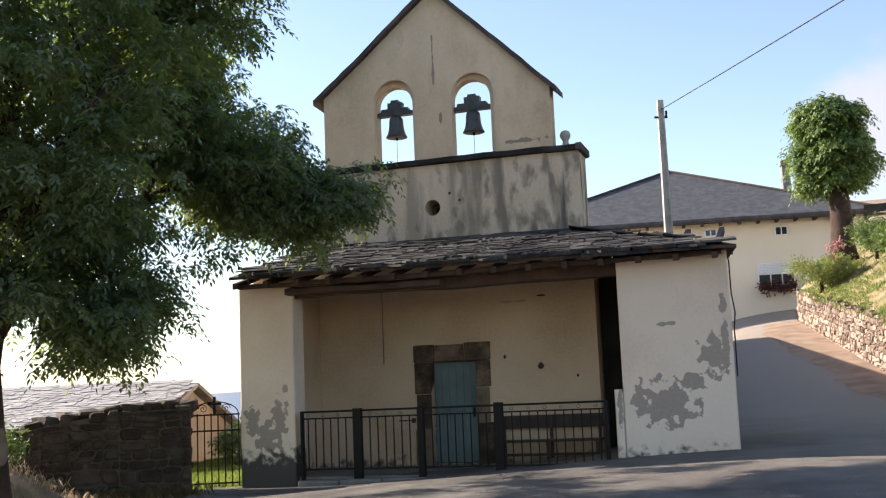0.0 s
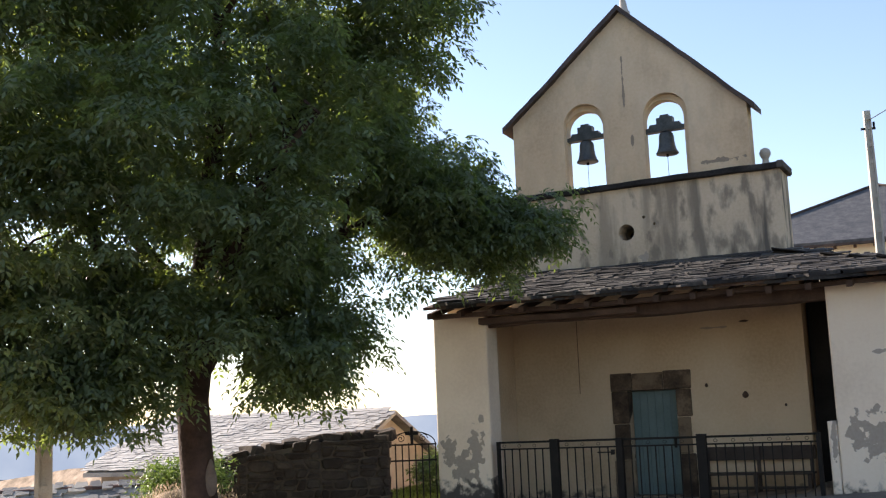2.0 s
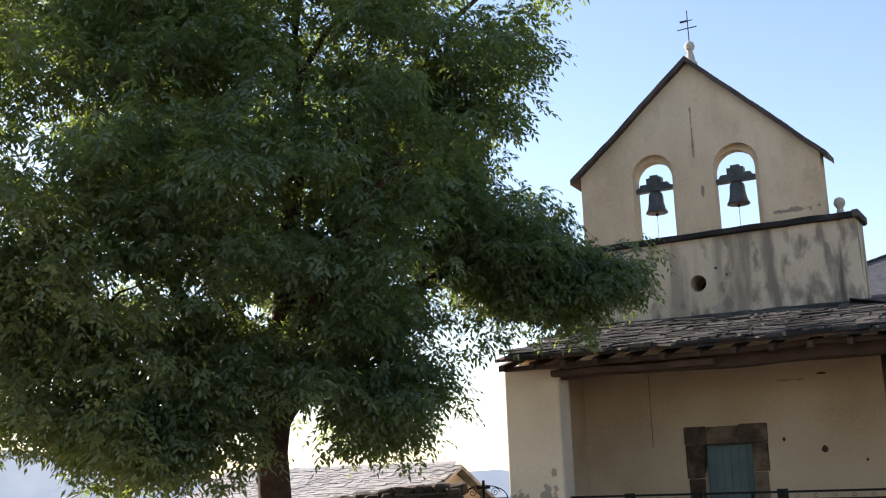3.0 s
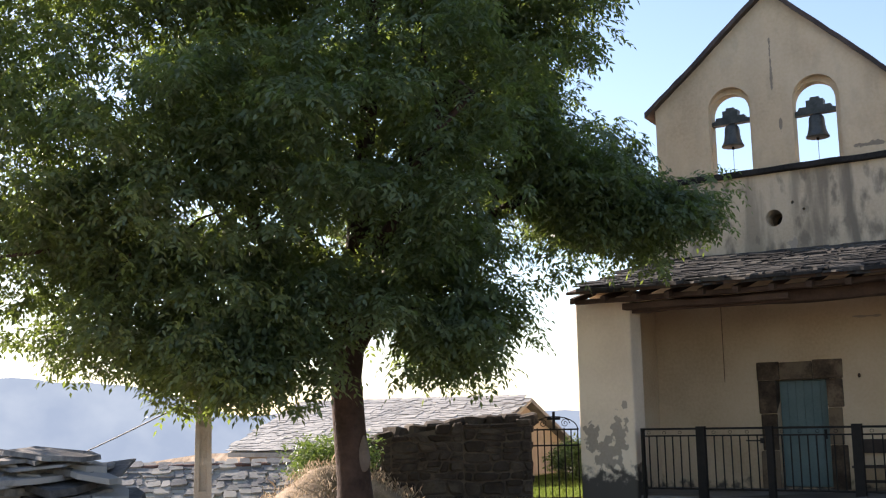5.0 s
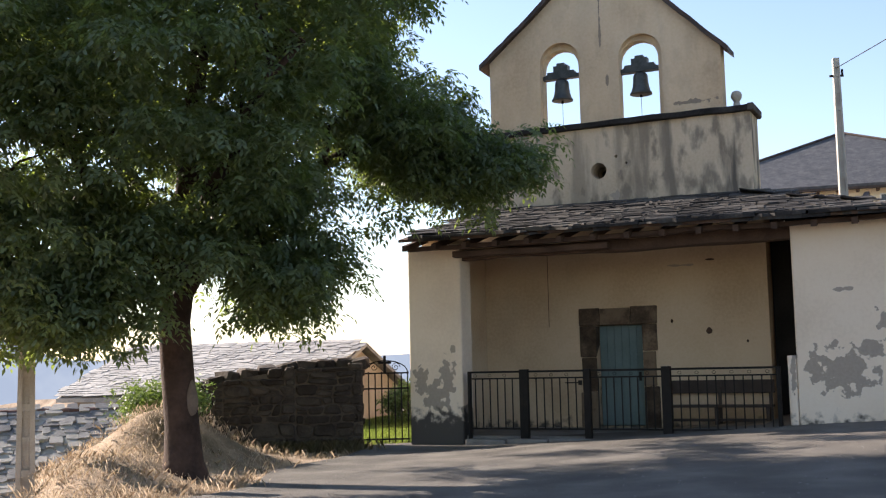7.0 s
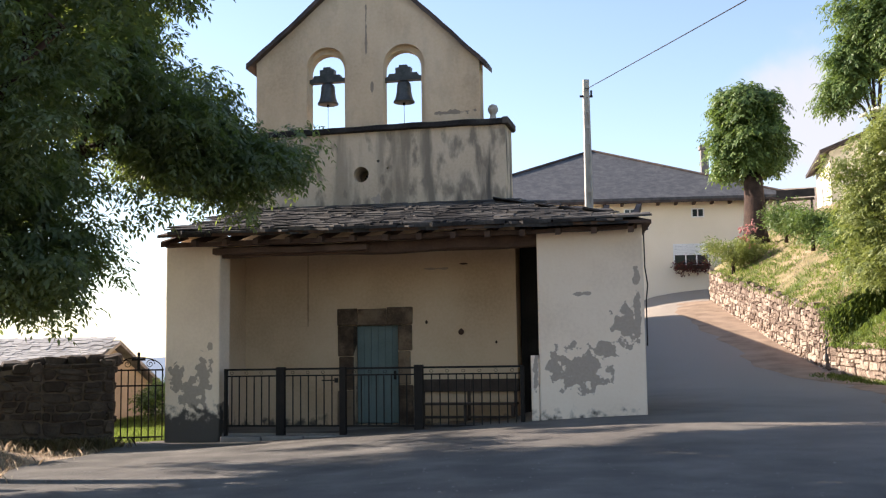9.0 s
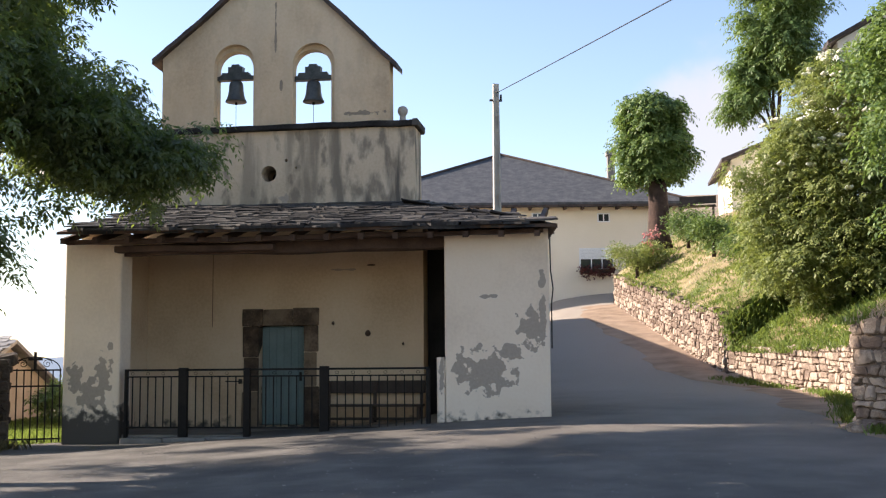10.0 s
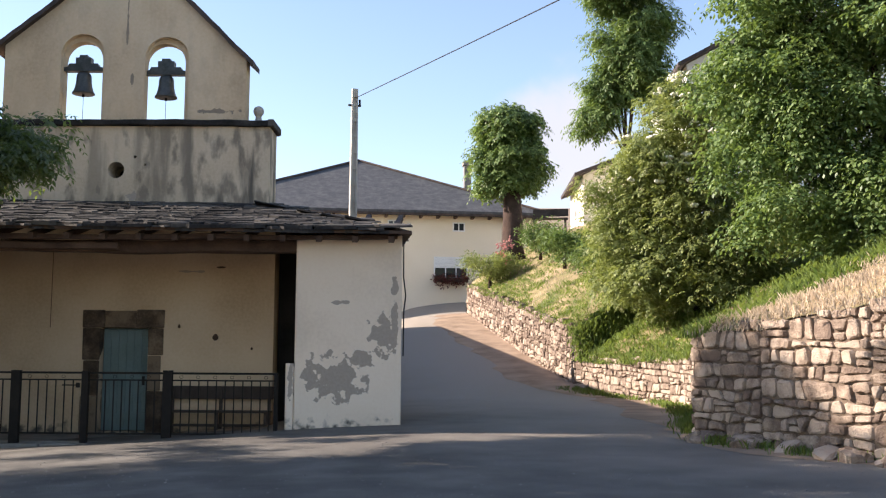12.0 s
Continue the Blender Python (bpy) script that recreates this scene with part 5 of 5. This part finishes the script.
# ---- house up the lane ----
house = empty("house", (-3.0, 50.0, 4.33), 8.0)
tagged(house, "cream rendered village house with grey slate hipped roof", "house")
M["roof_slate"] = mat("roof_slate", [(0.054, 0.057, 0.062), (0.075, 0.078, 0.083), (0.105, 0.106, 0.108)], 3.0, 12.0, 0.75, 0.9)
M["glass"] = mat("dark_glass", [(0.02, 0.025, 0.03), (0.04, 0.045, 0.05)], 0.5, 3, 0.08, 0.0, spec=0.6)
hw = box("wall", -9.0, 6.5, 0.0, 11.0, -2.8, 4.12, M["house_wall"], house)
def hip(name, x0, x1, y0, y1, z, apexes, material, parent, thick=0.12):
    n = len(apexes)
    vs = [(x0, y0, z), (x1, y0, z), (x1, y1, z), (x0, y1, z)] + apexes + [(x0, y0, z - thick), (x1, y0, z - thick), (x1, y1, z - thick), (x0, y1, z - thick)]
    a, b = 4, 4 + n - 1
    k = 4 + n
    fs = [(0, 1, b, a) if n == 2 else (0, 1, 4), (1, 2, b), (2, 3, a, b) if n == 2 else (2, 3, 4), (3, 0, a), (k + 3, k + 2, k + 1, k), (0, k, k + 1, 1), (1, k + 1, k + 2, 2), (2, k + 2, k + 3, 3), (3, k + 3, k, 0)]
    return mesh_ob(name, vs, fs, material, parent)


hroof = hip("roof", -9.6, 7.1, -0.6, 11.6, 4.28, [(-1.45, 5.5, 7.62)], M["roof_slate"], house)
for xa, ya in ((-9.6, -0.6), (7.1, -0.6)):
    bm = bmesh.new()
    tube(bm, [(xa, ya, 4.31), (-1.45, 5.5, 7.66)], 0.07, 6)
    part("hip_cap", bm, M["coping"], hroof)
bm = bmesh.new()
add_box(bm, -9.6, 7.1, -0.60, -0.52, 4.06, 4.17)
part("gutter", bm, M["coping"], house, "dark brown gutter")
for k in range(21):
    x = -9.2 + k * 0.8
    box("rafter_end", x - 0.06, x + 0.06, -0.55, 0.0, 3.98, 4.10, M["timber"], house)


def window(name, x0, x1, z0, z1, shutter=0.0, panes=2):
    wdw = box(name, x0, x1, -0.02, 0.004, z0, z1, M["glass"], house)
    for a, b, c, d in ((x0 - 0.06, x0, z0 - 0.05, z1 + 0.05), (x1, x1 + 0.06, z0 - 0.05, z1 + 0.05), (x0, x1, z1, z1 + 0.05), (x0, x1, z0 - 0.05, z0)):
        box("frame", a, b, -0.05, 0.002, c, d, M["white"], wdw)
    for k in range(1, panes):
        x = x0 + (x1 - x0) * k / panes
        box("mullion", x - 0.025, x + 0.025, -0.04, -0.022, z0, z1 - shutter, M["white"], wdw)
    if shutter:
        for k in range(7):
            box("shutter_slat", x0, x1, -0.055, -0.024, z1 - shutter + k * shutter / 7, z1 - shutter + (k + 0.9) * shutter / 7, M["white"], wdw)
    return wdw


window("window", 1.90, 3.36, 1.26, 2.16, 0.46, 3)
window("window", 2.76, 3.22, 3.45, 3.77, 0, 2)
window("window", -0.26, 0.18, 3.58, 3.82, 0, 2)
fb = empty("flower_box", (0, 0, 0))
fb.parent = house
fb.matrix_world = house.matrix_world @ pose(2.63, -0.22, 1.12)
fb.parent = None
fb.matrix_world = house.matrix_world @ pose(2.63, -0.22, 1.12)
tagged(fb, "window box with dark red trailing geraniums", "flower box")
box("box", -0.72, 0.72, -0.1, 0.12, -0.08, 0.10, M["timber"], fb)
M["geranium"] = leaf_mat("geranium", (0.05, 0.05, 0.025), (0.22, 0.03, 0.04), (0.2, 0.06, 0.04), 0.2)
fr = np.random.default_rng(5)
fp = np.stack([fr.uniform(-0.8, 0.8, 260), fr.normal(-0.05, 0.08, 260), fr.normal(0.02, 0.13, 260)], 1)
fo = leaf_mesh("geranium", fp, [0.09] * 260, M["geranium"], 6, per=4, spread_r=0.05, slim=0.8)
fo.parent = fb
fo["kind"] = "stuff"
bm = bmesh.new()
add_box(bm, 3.76, 4.12, 3.6, 4.0, 5.0, 7.25, 0.01)
add_box(bm, 3.70, 4.18, 3.53, 4.07, 7.2, 7.42, 0.01)
part("chimney", bm, M["cement"], house)
# threshold wall before the house
bm = bmesh.new()
add_box(bm, -5.0, 4.6, -1.25, -1.10, -0.5, 0.52, 0.02)
o = part("wall_low", bm, M["concrete"])
o.matrix_world = Matrix.Translation((-3.0, 50.0, 3.25)) @ pose(0, 0, 0, 0, -5.5, 8.0)
tagged(o, "low pale kerb wall before the cream house", "wall", kind="structure")

# ---- buildings glimpsed above the bank ----
for nm, at, w, d, zb, ze, zr, wm, lab in (("white_house", (9.3, 44.0), 10.0, 8.0, 5.0, 13.9, 16.6, "white", "white house among the trees with a brown tiled roof"), ("cream_house", (5.7, 50.0), 8.0, 6.0, 5.0, 10.35, 11.9, "house_wall", "cream house corner with a brown eave among shrubs")):
    h = empty(nm, (at[0], at[1], zb))
    tagged(h, lab, "house")
    z0, z1 = ze - zb, zr - zb
    mesh_ob("wall", [(0, 0, 0), (w, 0, 0), (w, d, 0), (0, d, 0), (0, 0, z0), (w, 0, z0), (w, d, z0), (0, d, z0), (w / 2, 0, z1), (w / 2, d, z1)], [(0, 1, 5, 8, 4), (1, 2, 6, 5), (2, 3, 7, 9, 6), (3, 0, 4, 7)], M[wm], h)
    sl = (z1 - z0) / (w / 2)
    for s in (0, 1):
        xa, xb = (-0.45, w / 2) if s == 0 else (w / 2, w + 0.45)
        za, zc = (z0 - 0.45 * sl + 0.02, z1 + 0.02) if s == 0 else (z1 + 0.02, z0 - 0.45 * sl + 0.02)
        mesh_ob("roof", [(xa, -0.5, za), (xb, -0.5, zc), (xb, d + 0.5, zc), (xa, d + 0.5, za), (xa, -0.5, za + 0.16), (xb, -0.5, zc + 0.16), (xb, d + 0.5, zc + 0.16), (xa, d + 0.5, za + 0.16)], [(3, 2, 1, 0), (4, 5, 6, 7), (0, 1, 5, 4), (1, 2, 6, 5), (2, 3, 7, 6), (3, 0, 4, 7)], M["coping"], h)

# ---- pole by the nave ----
concrete_pole("utility_pole", (-2.92, 30.0, 0.6), 8.35, 0.26, 0.165, 20.0, "tall slim concrete utility pole behind the chapel")
cable("cable", (-2.88, 30.0, 8.95), (8.4, 2.0, 6.3), 0.05, 0.012, "black overhead cable from the tall pole")

# ---- bank on the right, behind its retaining walls ----
WALL = [(0.35, 46.0, 1.22), (3.10, 28.75, 1.52), (3.24, 28.45, 0.72), (4.70, 23.0, 0.95), (4.75, 17.4, 1.5), (3.40, 15.6, 1.45), (4.03, 14.35, 1.60), (4.88, 12.75, 1.84), (6.6, 9.5, 1.85), (8.5, 4.0, 2.3), (8.5, -8.0, 2.3)]


def bank_point(u, v):
    """Bank surface at u along the wall line (whole numbers at its corners) and v metres behind it."""
    k = min(int(u), len(WALL) - 2)
    f = u - k
    x, y, h = [WALL[k][i] * (1 - f) + WALL[k + 1][i] * f for i in range(3)]
    steep = 0.72 - 0.25 * step(u, 3.5, 5.0)
    rise = steep * v - 0.035 * v * v if v < 6 else steep * 6 - 1.26 + 0.10 * (v - 6)
    n = noise.noise(Vector((x * 0.5 + v * 0.6, y * 0.5, 3.1))) * 0.22 * min(1, v) + noise.noise(Vector((x * 1.7 + v * 2, y * 1.7, 7.0))) * 0.07
    return Vector((x + v * 0.96, y + v * 0.28, road_z(x, y) + h + rise + n - 0.02))


NU, NV = 130, 40
bv, bf = [], []
for i in range(NU + 1):
    for j in range(NV + 1):
        bv.append(bank_point((len(WALL) - 1) * i / NU, 24 * (j / NV) ** 1.5))
for i in range(NU):
    for j in range(NV):
        a = i * (NV + 1) + j
        bf.append((a, a + 1, a + NV + 2, a + NV + 1))
M["bank"] = mat("bank_grass", [(0.10, 0.12, 0.035), (0.22, 0.18, 0.085), (0.36, 0.265, 0.165)], 0.9, 22, 1.0, 0.9)
bank = mesh_ob("grass_bank", bv, bf, M["bank"], smooth=True)
tagged(bank, "steep bank of green and dry grass above the stone walls", "bank", kind="structure")

gr = np.random.default_rng(21)
dry, green = [], []
for k in range(19000):
    u, v = gr.uniform(0.05, 8.2), 7.5 * gr.uniform(0, 1) ** 1.3
    p = bank_point(u, v)
    wet = noise.noise(Vector((p.x * 0.35, p.y * 0.35, 0.5))) + 0.55 * math.exp(-((u - 3.2) / 1.7) ** 2) - 0.7 * (u > 5.2) + 0.16 * (u < 2)
    if u > 4.5 and wet <= -0.10 and gr.uniform(0, 1) < 0.6:
        continue
    (green if wet > -0.10 else dry).append((p.x, p.y, p.z - 0.02))
tagged(blades("bank_grass_green", green, [0.12] * len(green), M["grass"], 31, 0.008, 0.9, 12, 0.12), "short green grass on the bank", "grass")
tagged(blades("bank_grass_dry", dry, [0.11] * len(dry), M["straw"], 32, 0.005, 0.7, 6, 0.14), "dry yellow grass on the bank", "grass")

# elder flowers, roses
M["blossom"] = mat("cream_blossom", [(0.62, 0.60, 0.45), (0.75, 0.73, 0.60)], 8, 60, 0.9, 0.3)
el = [o for o in scene.objects if o.name == "elder_bush"][0]
er = random.Random(8)
bm = bmesh.new()
for k in range(46):
    a, b = er.uniform(3.4, 5.6), er.uniform(-0.3, 1.0)
    c = er.choice([(0, 0, 2.2, 1.5), (0.2, 0.3, 4.4, 1.4), (-0.9, 0.3, 3.2, 1.35), (0.9, -0.2, 3.4, 1.45)])
    p = Vector((c[0] + c[3] * math.cos(a) * math.cos(b), c[1] + c[3] * math.sin(a) * math.cos(b), c[2] + c[3] * math.sin(b) * 1.1))
    for q in range(9):
        o = p + Vector((er.gauss(0, 0.05), er.gauss(0, 0.05), er.gauss(0, 0.012)))
        bmesh.ops.create_icosphere(bm, subdivisions=1, radius=0.042, matrix=Matrix.Translation(o))
bl = part("blossom", bm, M["blossom"], el, "flat creamy flower heads")
bl["kind"] = "stuff"
M["rose"] = mat("pink_rose", [(0.50, 0.16, 0.15), (0.66, 0.34, 0.30)], 8, 60, 0.8, 0.2)
roses = [o for o in scene.objects if o.get("label", "").startswith("rose bush")][0]
for nm, bush, spots in (("rose", roses, [(0.5, -0.5, 1.25), (0.6, -0.6, 1.05), (0.35, -0.6, 0.9), (0.75, -0.4, 1.4), (0.55, -0.7, 0.75), (0.3, -0.65, 1.15), (0.8, -0.5, 1.15), (0.65, -0.6, 0.55)]),):
    for x, y, z in spots:
        bm = bmesh.new()
        for q in range(8):
            bmesh.ops.create_icosphere(bm, subdivisions=1, radius=0.042, matrix=Matrix.Translation((x + er.gauss(0, 0.05), y + er.gauss(0, 0.04), z + er.gauss(0, 0.05))))
        part(nm, bm, M["rose"], bush, "pink rose bloom")

# garden bench on the bank
gb = empty("garden_bench", (3.6, 43.0, 6.9), -10)
tagged(gb, "dark garden bench on top of the bank", "bench")
box("seat", -0.7, 0.7, -0.2, 0.2, 0.40, 0.45, M["bench_wood"], gb)
box("backrest", -0.7, 0.7, 0.2, 0.24, 0.55, 0.85, M["bench_wood"], gb)
for x in (-0.6, 0.6):
    box("leg", x - 0.03, x + 0.03, -0.18, 0.24, -0.6, 0.4, M["bench_wood"], gb)

# ---- grass round the tree and in the churchyard ----
mound, lawn, foot = [], [], []
while len(mound) < 3600:
    x, y = gr.uniform(-13.2, -8.3), gr.uniform(8.6, 16.8)
    if x < left_edge(y) - 0.05 and math.hypot(x + 9.7, y - 11.85) > 0.42 and -x * 0.69 - y * 0.723 < 1.2 and not (y > 12.2 and x > -10.6 and gr.uniform(0, 1) > 0.3):
        mound.append((x, y, land_z(x, y) - 0.03))
tagged(blades("dry_grass_tufts", mound, [0.05 + 0.08 * (i % 7 == 0) for i in range(len(mound))], M["straw"], 41, 0.0022, 0.8, 7, 0.14), "tall dry yellow grass round the tree", "grass")
for k in range(420):
    t = gr.uniform(0, 1)
    x, y = -9.9 - 2.4 * t + gr.normal(0, 0.12), 16.9 - 1.6 * t + gr.normal(0, 0.2)
    foot.append((x, y, land_z(x, y) - 0.03))
tagged(blades("weed_tufts", foot, [0.20] * len(foot), M["weed"], 43, 0.005, 0.7, 6, 0.10), "weeds and grass at the foot of the wall", "grass")
for k in range(5200):
    x, y = gr.uniform(-17, -9.6), gr.uniform(18.3, 27)
    lawn.append((x, y, land_z(x, y) - 0.03))
tagged(blades("churchyard_grass", lawn, [0.14] * len(lawn), M["grass"], 42, 0.010, 0.6, 8, 0.14), "sunlit grass of the churchyard", "grass")
vp = []
for k in range(900):
    y = gr.uniform(11.5, 28)
    xr = 7.6 - 3.9 * step(y, 9, 15) + 0.8 * step(y, 16, 22) - 1.8 * step(y, 24, 29)
    x = xr + gr.uniform(-0.25, 0.45) + gr.normal(0, 0.1)
    vp.append((x, y, road_z(x, y)))
tagged(blades("verge_weeds", vp, [0.13] * len(vp), M["grass"], 44, 0.007, 0.6, 7, 0.07), "weeds along the foot of the bank walls", "grass")
small_tree("shrub", (-12.05, 14.2, 0.6), 0.2, 0.03, [(0, 0, 0.35, 0.6, 0.6, 0.35)], 260, 0.10, M["leaf_green"], "bright green plant behind the mound", 95, category="shrub", clump=(0.2, 0.2, 0.2))
small_tree("shrub", (-12.3, 23.6, 0.0), 0.2, 0.03, [(0, 0, 0.5, 0.6, 0.6, 0.5)], 260, 0.12, M["leaf_green"], "green shrub in the churchyard", 97, category="shrub", clump=(0.2, 0.2, 0.2))

# ---- heap of roofing slates ----
heap = empty("slate_heap", (-7.3, 5.3, 0.0), 54.0)
tagged(heap, "heap of loosely stacked grey roofing slates", "slate heap")
M["heap_slate"] = mat("heap_slate", [(0.05, 0.046, 0.042), (0.125, 0.112, 0.10), (0.30, 0.265, 0.225)], 2.5, 25, 0.8, 0.5, island=0.5)
HEAP = [slab_mesh("slab", 180 + i, M["heap_slate"], 0.2) for i in range(8)]
hr2 = random.Random(12)
bm = bmesh.new()
add_box(bm, -2.6, 0.38, -0.02, 0.9, 0.0, 1.15, 0.05)
part("core", bm, M["earth"], heap)
z = 0.0
while z < 1.33:
    t = hr2.uniform(0.014, 0.05)
    right = 0.72 - 0.10 * z - 0.42 * step(z, 0.75, 1.45)
    x = -2.8 + hr2.uniform(0, 0.3)
    while x < right - 0.12:
        w = min(hr2.uniform(0.22, 0.62), right - x + hr2.uniform(0.0, 0.1))
        m = pose(x + w / 2, -0.32 + hr2.uniform(-0.16, 0.12) + 0.12 * z, z, hr2.uniform(1, 10), hr2.uniform(-8, 8), hr2.uniform(-35, 35)) @ Matrix.Diagonal((w, hr2.uniform(0.5, 0.8), t, 1))
        o = new("slab", hr2.choice(HEAP))
        o.parent = heap
        o.matrix_basis = m
        x += w * hr2.uniform(0.85, 1.05)
    z += t * 1.12

# loose dust, straw and pebbles on the square
pebble_items = []
for k in range(1500):
    x, y = er.uniform(-8, 6), er.uniform(6, 17.6)
    if x > 7.6 - 3.9 * step(y, 9, 15):
        continue
    sc = er.uniform(0.006, 0.018)
    pebble_items.append((STONES[k % 12], pose(x, y, road_z(x, y) + sc * 0.3, 0, 0, er.uniform(0, 180)) @ Matrix.Diagonal((sc * 1.3, sc, sc * 0.7, 1))))
grit = empty("grit_base", (0, 8, 0))
g = joined("grit", pebble_items, M["cement"], grit)
g.parent = None
bpy.data.objects.remove(grit)
tagged(g, "scattered grit and pebbles on the asphalt", "grit", kind="stuff")

# ---- pieces of roofs and walls ----
along = (E1 - E0).normalized()
up_p = (Vector((0, BY - 17.45, 0.80))).normalized()
n_p = along.cross(up_p).normalized()
up_p = n_p.cross(along).normalized()
items = slate_rows(E0 + along * 0.05, along, up_p, n_p, 8.80, 3.10, 0.20, 0.36, SLATES, 5, lambda cx, cy: 0.14 < cx < 8.62 - cy * 0.885)
thick_row = slate_rows(E0 + along * 0.02 - up_p * 0.07 - n_p * 0.045, along, up_p, n_p, 8.78, 0.1, 0.30, 0.5, SLATES, 15, lambda cx, cy: 0.2 < cx < 8.45, thick=0.045)
low_row = slate_rows(E0 + along * 0.02 - up_p * 0.02 - n_p * 0.105, along, up_p, n_p, 8.70, 0.1, 0.28, 0.55, SLATES, 16, lambda cx, cy: 0.25 < cx < 8.40, thick=0.05)
keep = items[:250] + thick_row[:26] + low_row[:24]
for me, m in keep:
    place("slate", me, m, porch_roof)
joined("slate_rest", items[250:], M["slate"], porch_roof)
al2 = (B1 - E1).normalized()
in2 = (Vector((-2.75, 0, 0.89))).normalized()
n2 = al2.cross(in2).normalized()
items = slate_rows(E1 + al2 * 0.02 - n2 * 0.06, al2, in2, n2, 5.5, 2.55, 0.22, 0.36, SLATES, 6, lambda cx, cy: cx > cy * 1.02)
joined("slate_rest", items, M["slate"], porch_roof)
# hip line of pale capping
hipv = (R1 - E1)
for k in range(11):
    t = (k + 0.5) / 11
    p = E1 + hipv * (t * 0.82) - n_p * 0.02
    a = hipv.normalized()
    m = Matrix.Identity(4)
    s = a.cross(Vector((0, 0, 1))).normalized()
    q = s.cross(a)
    for i in range(3):
        m[i][0], m[i][1], m[i][2], m[i][3] = s[i] * 0.13, a[i] * 0.40, q[i] * 0.014, p[i]
    place("hip_slate", OLD_SLATES[k % 7], m, porch_roof)
# barn and outbuilding
ba = BD * -1.0
bu = (BN * -3.3 + Vector((0, 0, 1.2))).normalized()
bo = BP + BD * 6.5 + BN * 3.3 + Vector((0, 0, -1.15))
items = slate_rows(bo, ba, bu, ba.cross(bu).normalized(), 6.6, 3.45, 0.135, 0.21, BARN_SLATES, 7, thick=0.012)
for me, m in items[:300]:
    place("slate", me, m, barn_front)
joined("slate_rest", items[300:], M["barn_slate"], barn_front)
ln = LE.cross(up_l).normalized()
items = slate_rows(s0, LE, up_l, ln, 9.5, 6.0, 0.125, 0.21, OLD_SLATES, 8, thick=0.042)
for me, m in items[-300:]:
    place("slate", me, m, shed_roof)
joined("slate_rest", items[:-300], M["slate_light"], shed_roof)
# churchyard wall
for i in range(len(CW) - 1):
    b, a = CW[i], CW[i + 1]
    for me, m in rubble((a[0] + 0.15, a[1] - 0.20), (b[0] + 0.15, b[1] - 0.20), -0.15, -0.15, a[2] + 0.12, b[2] + 0.12, 0.17, 0.30, 60 + i, M["stone_shaded"]):
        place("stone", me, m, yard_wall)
for me, m in rubble((-10.16, 17.42), (-10.56, 17.96), -0.15, -0.15, 1.62, 1.62, 0.18, 0.3, 66, M["stone_shaded"]):
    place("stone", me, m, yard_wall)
for k in range(12):
    t = k / 11
    a = [CW[int(min(t * 3, 2.99))][i] * (1 - (t * 3) % 1) + CW[int(min(t * 3, 2.99)) + 1][i] * ((t * 3) % 1) for i in range(3)] if t < 1 else list(CW[3])
    place("coping_stone", SHADED_STONES[k % 8], pose(a[0] - 0.08, a[1] + 0.08, a[2] - 0.02, 4 - k % 5 * 3, k % 4 * 5 - 8, 35 + k * 17 % 40) @ Matrix.Diagonal((0.36, 0.50, 0.20, 1)), yard_wall)
# retaining walls
for i in range(8):
    (xa, ya, ha), (xb, yb, hb) = WALL[i], WALL[i + 1]
    za, zb = road_z(xa, ya) - 0.12, road_z(xb, yb) - 0.12
    d = Vector((xb - xa, yb - ya)).normalized()
    o = Vector((-d.y, d.x)) * 0.09
    back = [(xa + o.x * 0.2, ya + o.y * 0.2), (xb + o.x * 0.2, yb + o.y * 0.2), (xb + o.x * 4, yb + o.y * 4), (xa + o.x * 4, ya + o.y * 4)]
    hs = [(za, za + ha + 0.10), (zb, zb + hb + 0.10), (zb, zb + hb + 0.1), (za, za + ha + 0.1)]
    vs = [(p[0], p[1], h[0] - 0.3) for p, h in zip(back, hs)] + [(p[0], p[1], h[1]) for p, h in zip(back, hs)]
    seg = mesh_ob("wall_retaining", vs, [(3, 2, 1, 0), (4, 5, 6, 7), (0, 1, 5, 4), (1, 2, 6, 5), (2, 3, 7, 6), (3, 0, 4, 7)], M["joint"])
    tagged(seg, "dry stone retaining wall under the grass bank", "wall", kind="structure")
    big = i >= 4
    items = rubble((xa, ya), (xb, yb), za, zb, ha + 0.16, hb + 0.16, 0.17 if big else 0.15, 0.27 if big else 0.24, 80 + i, M["stone"])
    for me, m in items[:300]:
        place("stone", me, m, seg)
    if len(items) > 300:
        joined("stone_rest", items[300:], M["stone"], seg)
# loose stones along the foot of the big wall
for k in range(34):
    t = er.uniform(0, 1)
    x, y = 3.5 + 1.9 * t + er.uniform(-0.35, 0.05), 15.2 - 3.2 * t + er.uniform(-0.1, 0.1)
    o = new("loose_stone", STONES[k % 8])
    sc = er.uniform(0.08, 0.28)
    o.matrix_world = pose(x, y, road_z(x, y) + sc * 0.2, er.uniform(-20, 20), er.uniform(-20, 20), er.uniform(0, 180)) @ Matrix.Diagonal((sc * 1.4, sc, sc * 0.6, 1))
    tagged(o, "loose field stone at the foot of the wall", "stone", "loose stones by the wall")
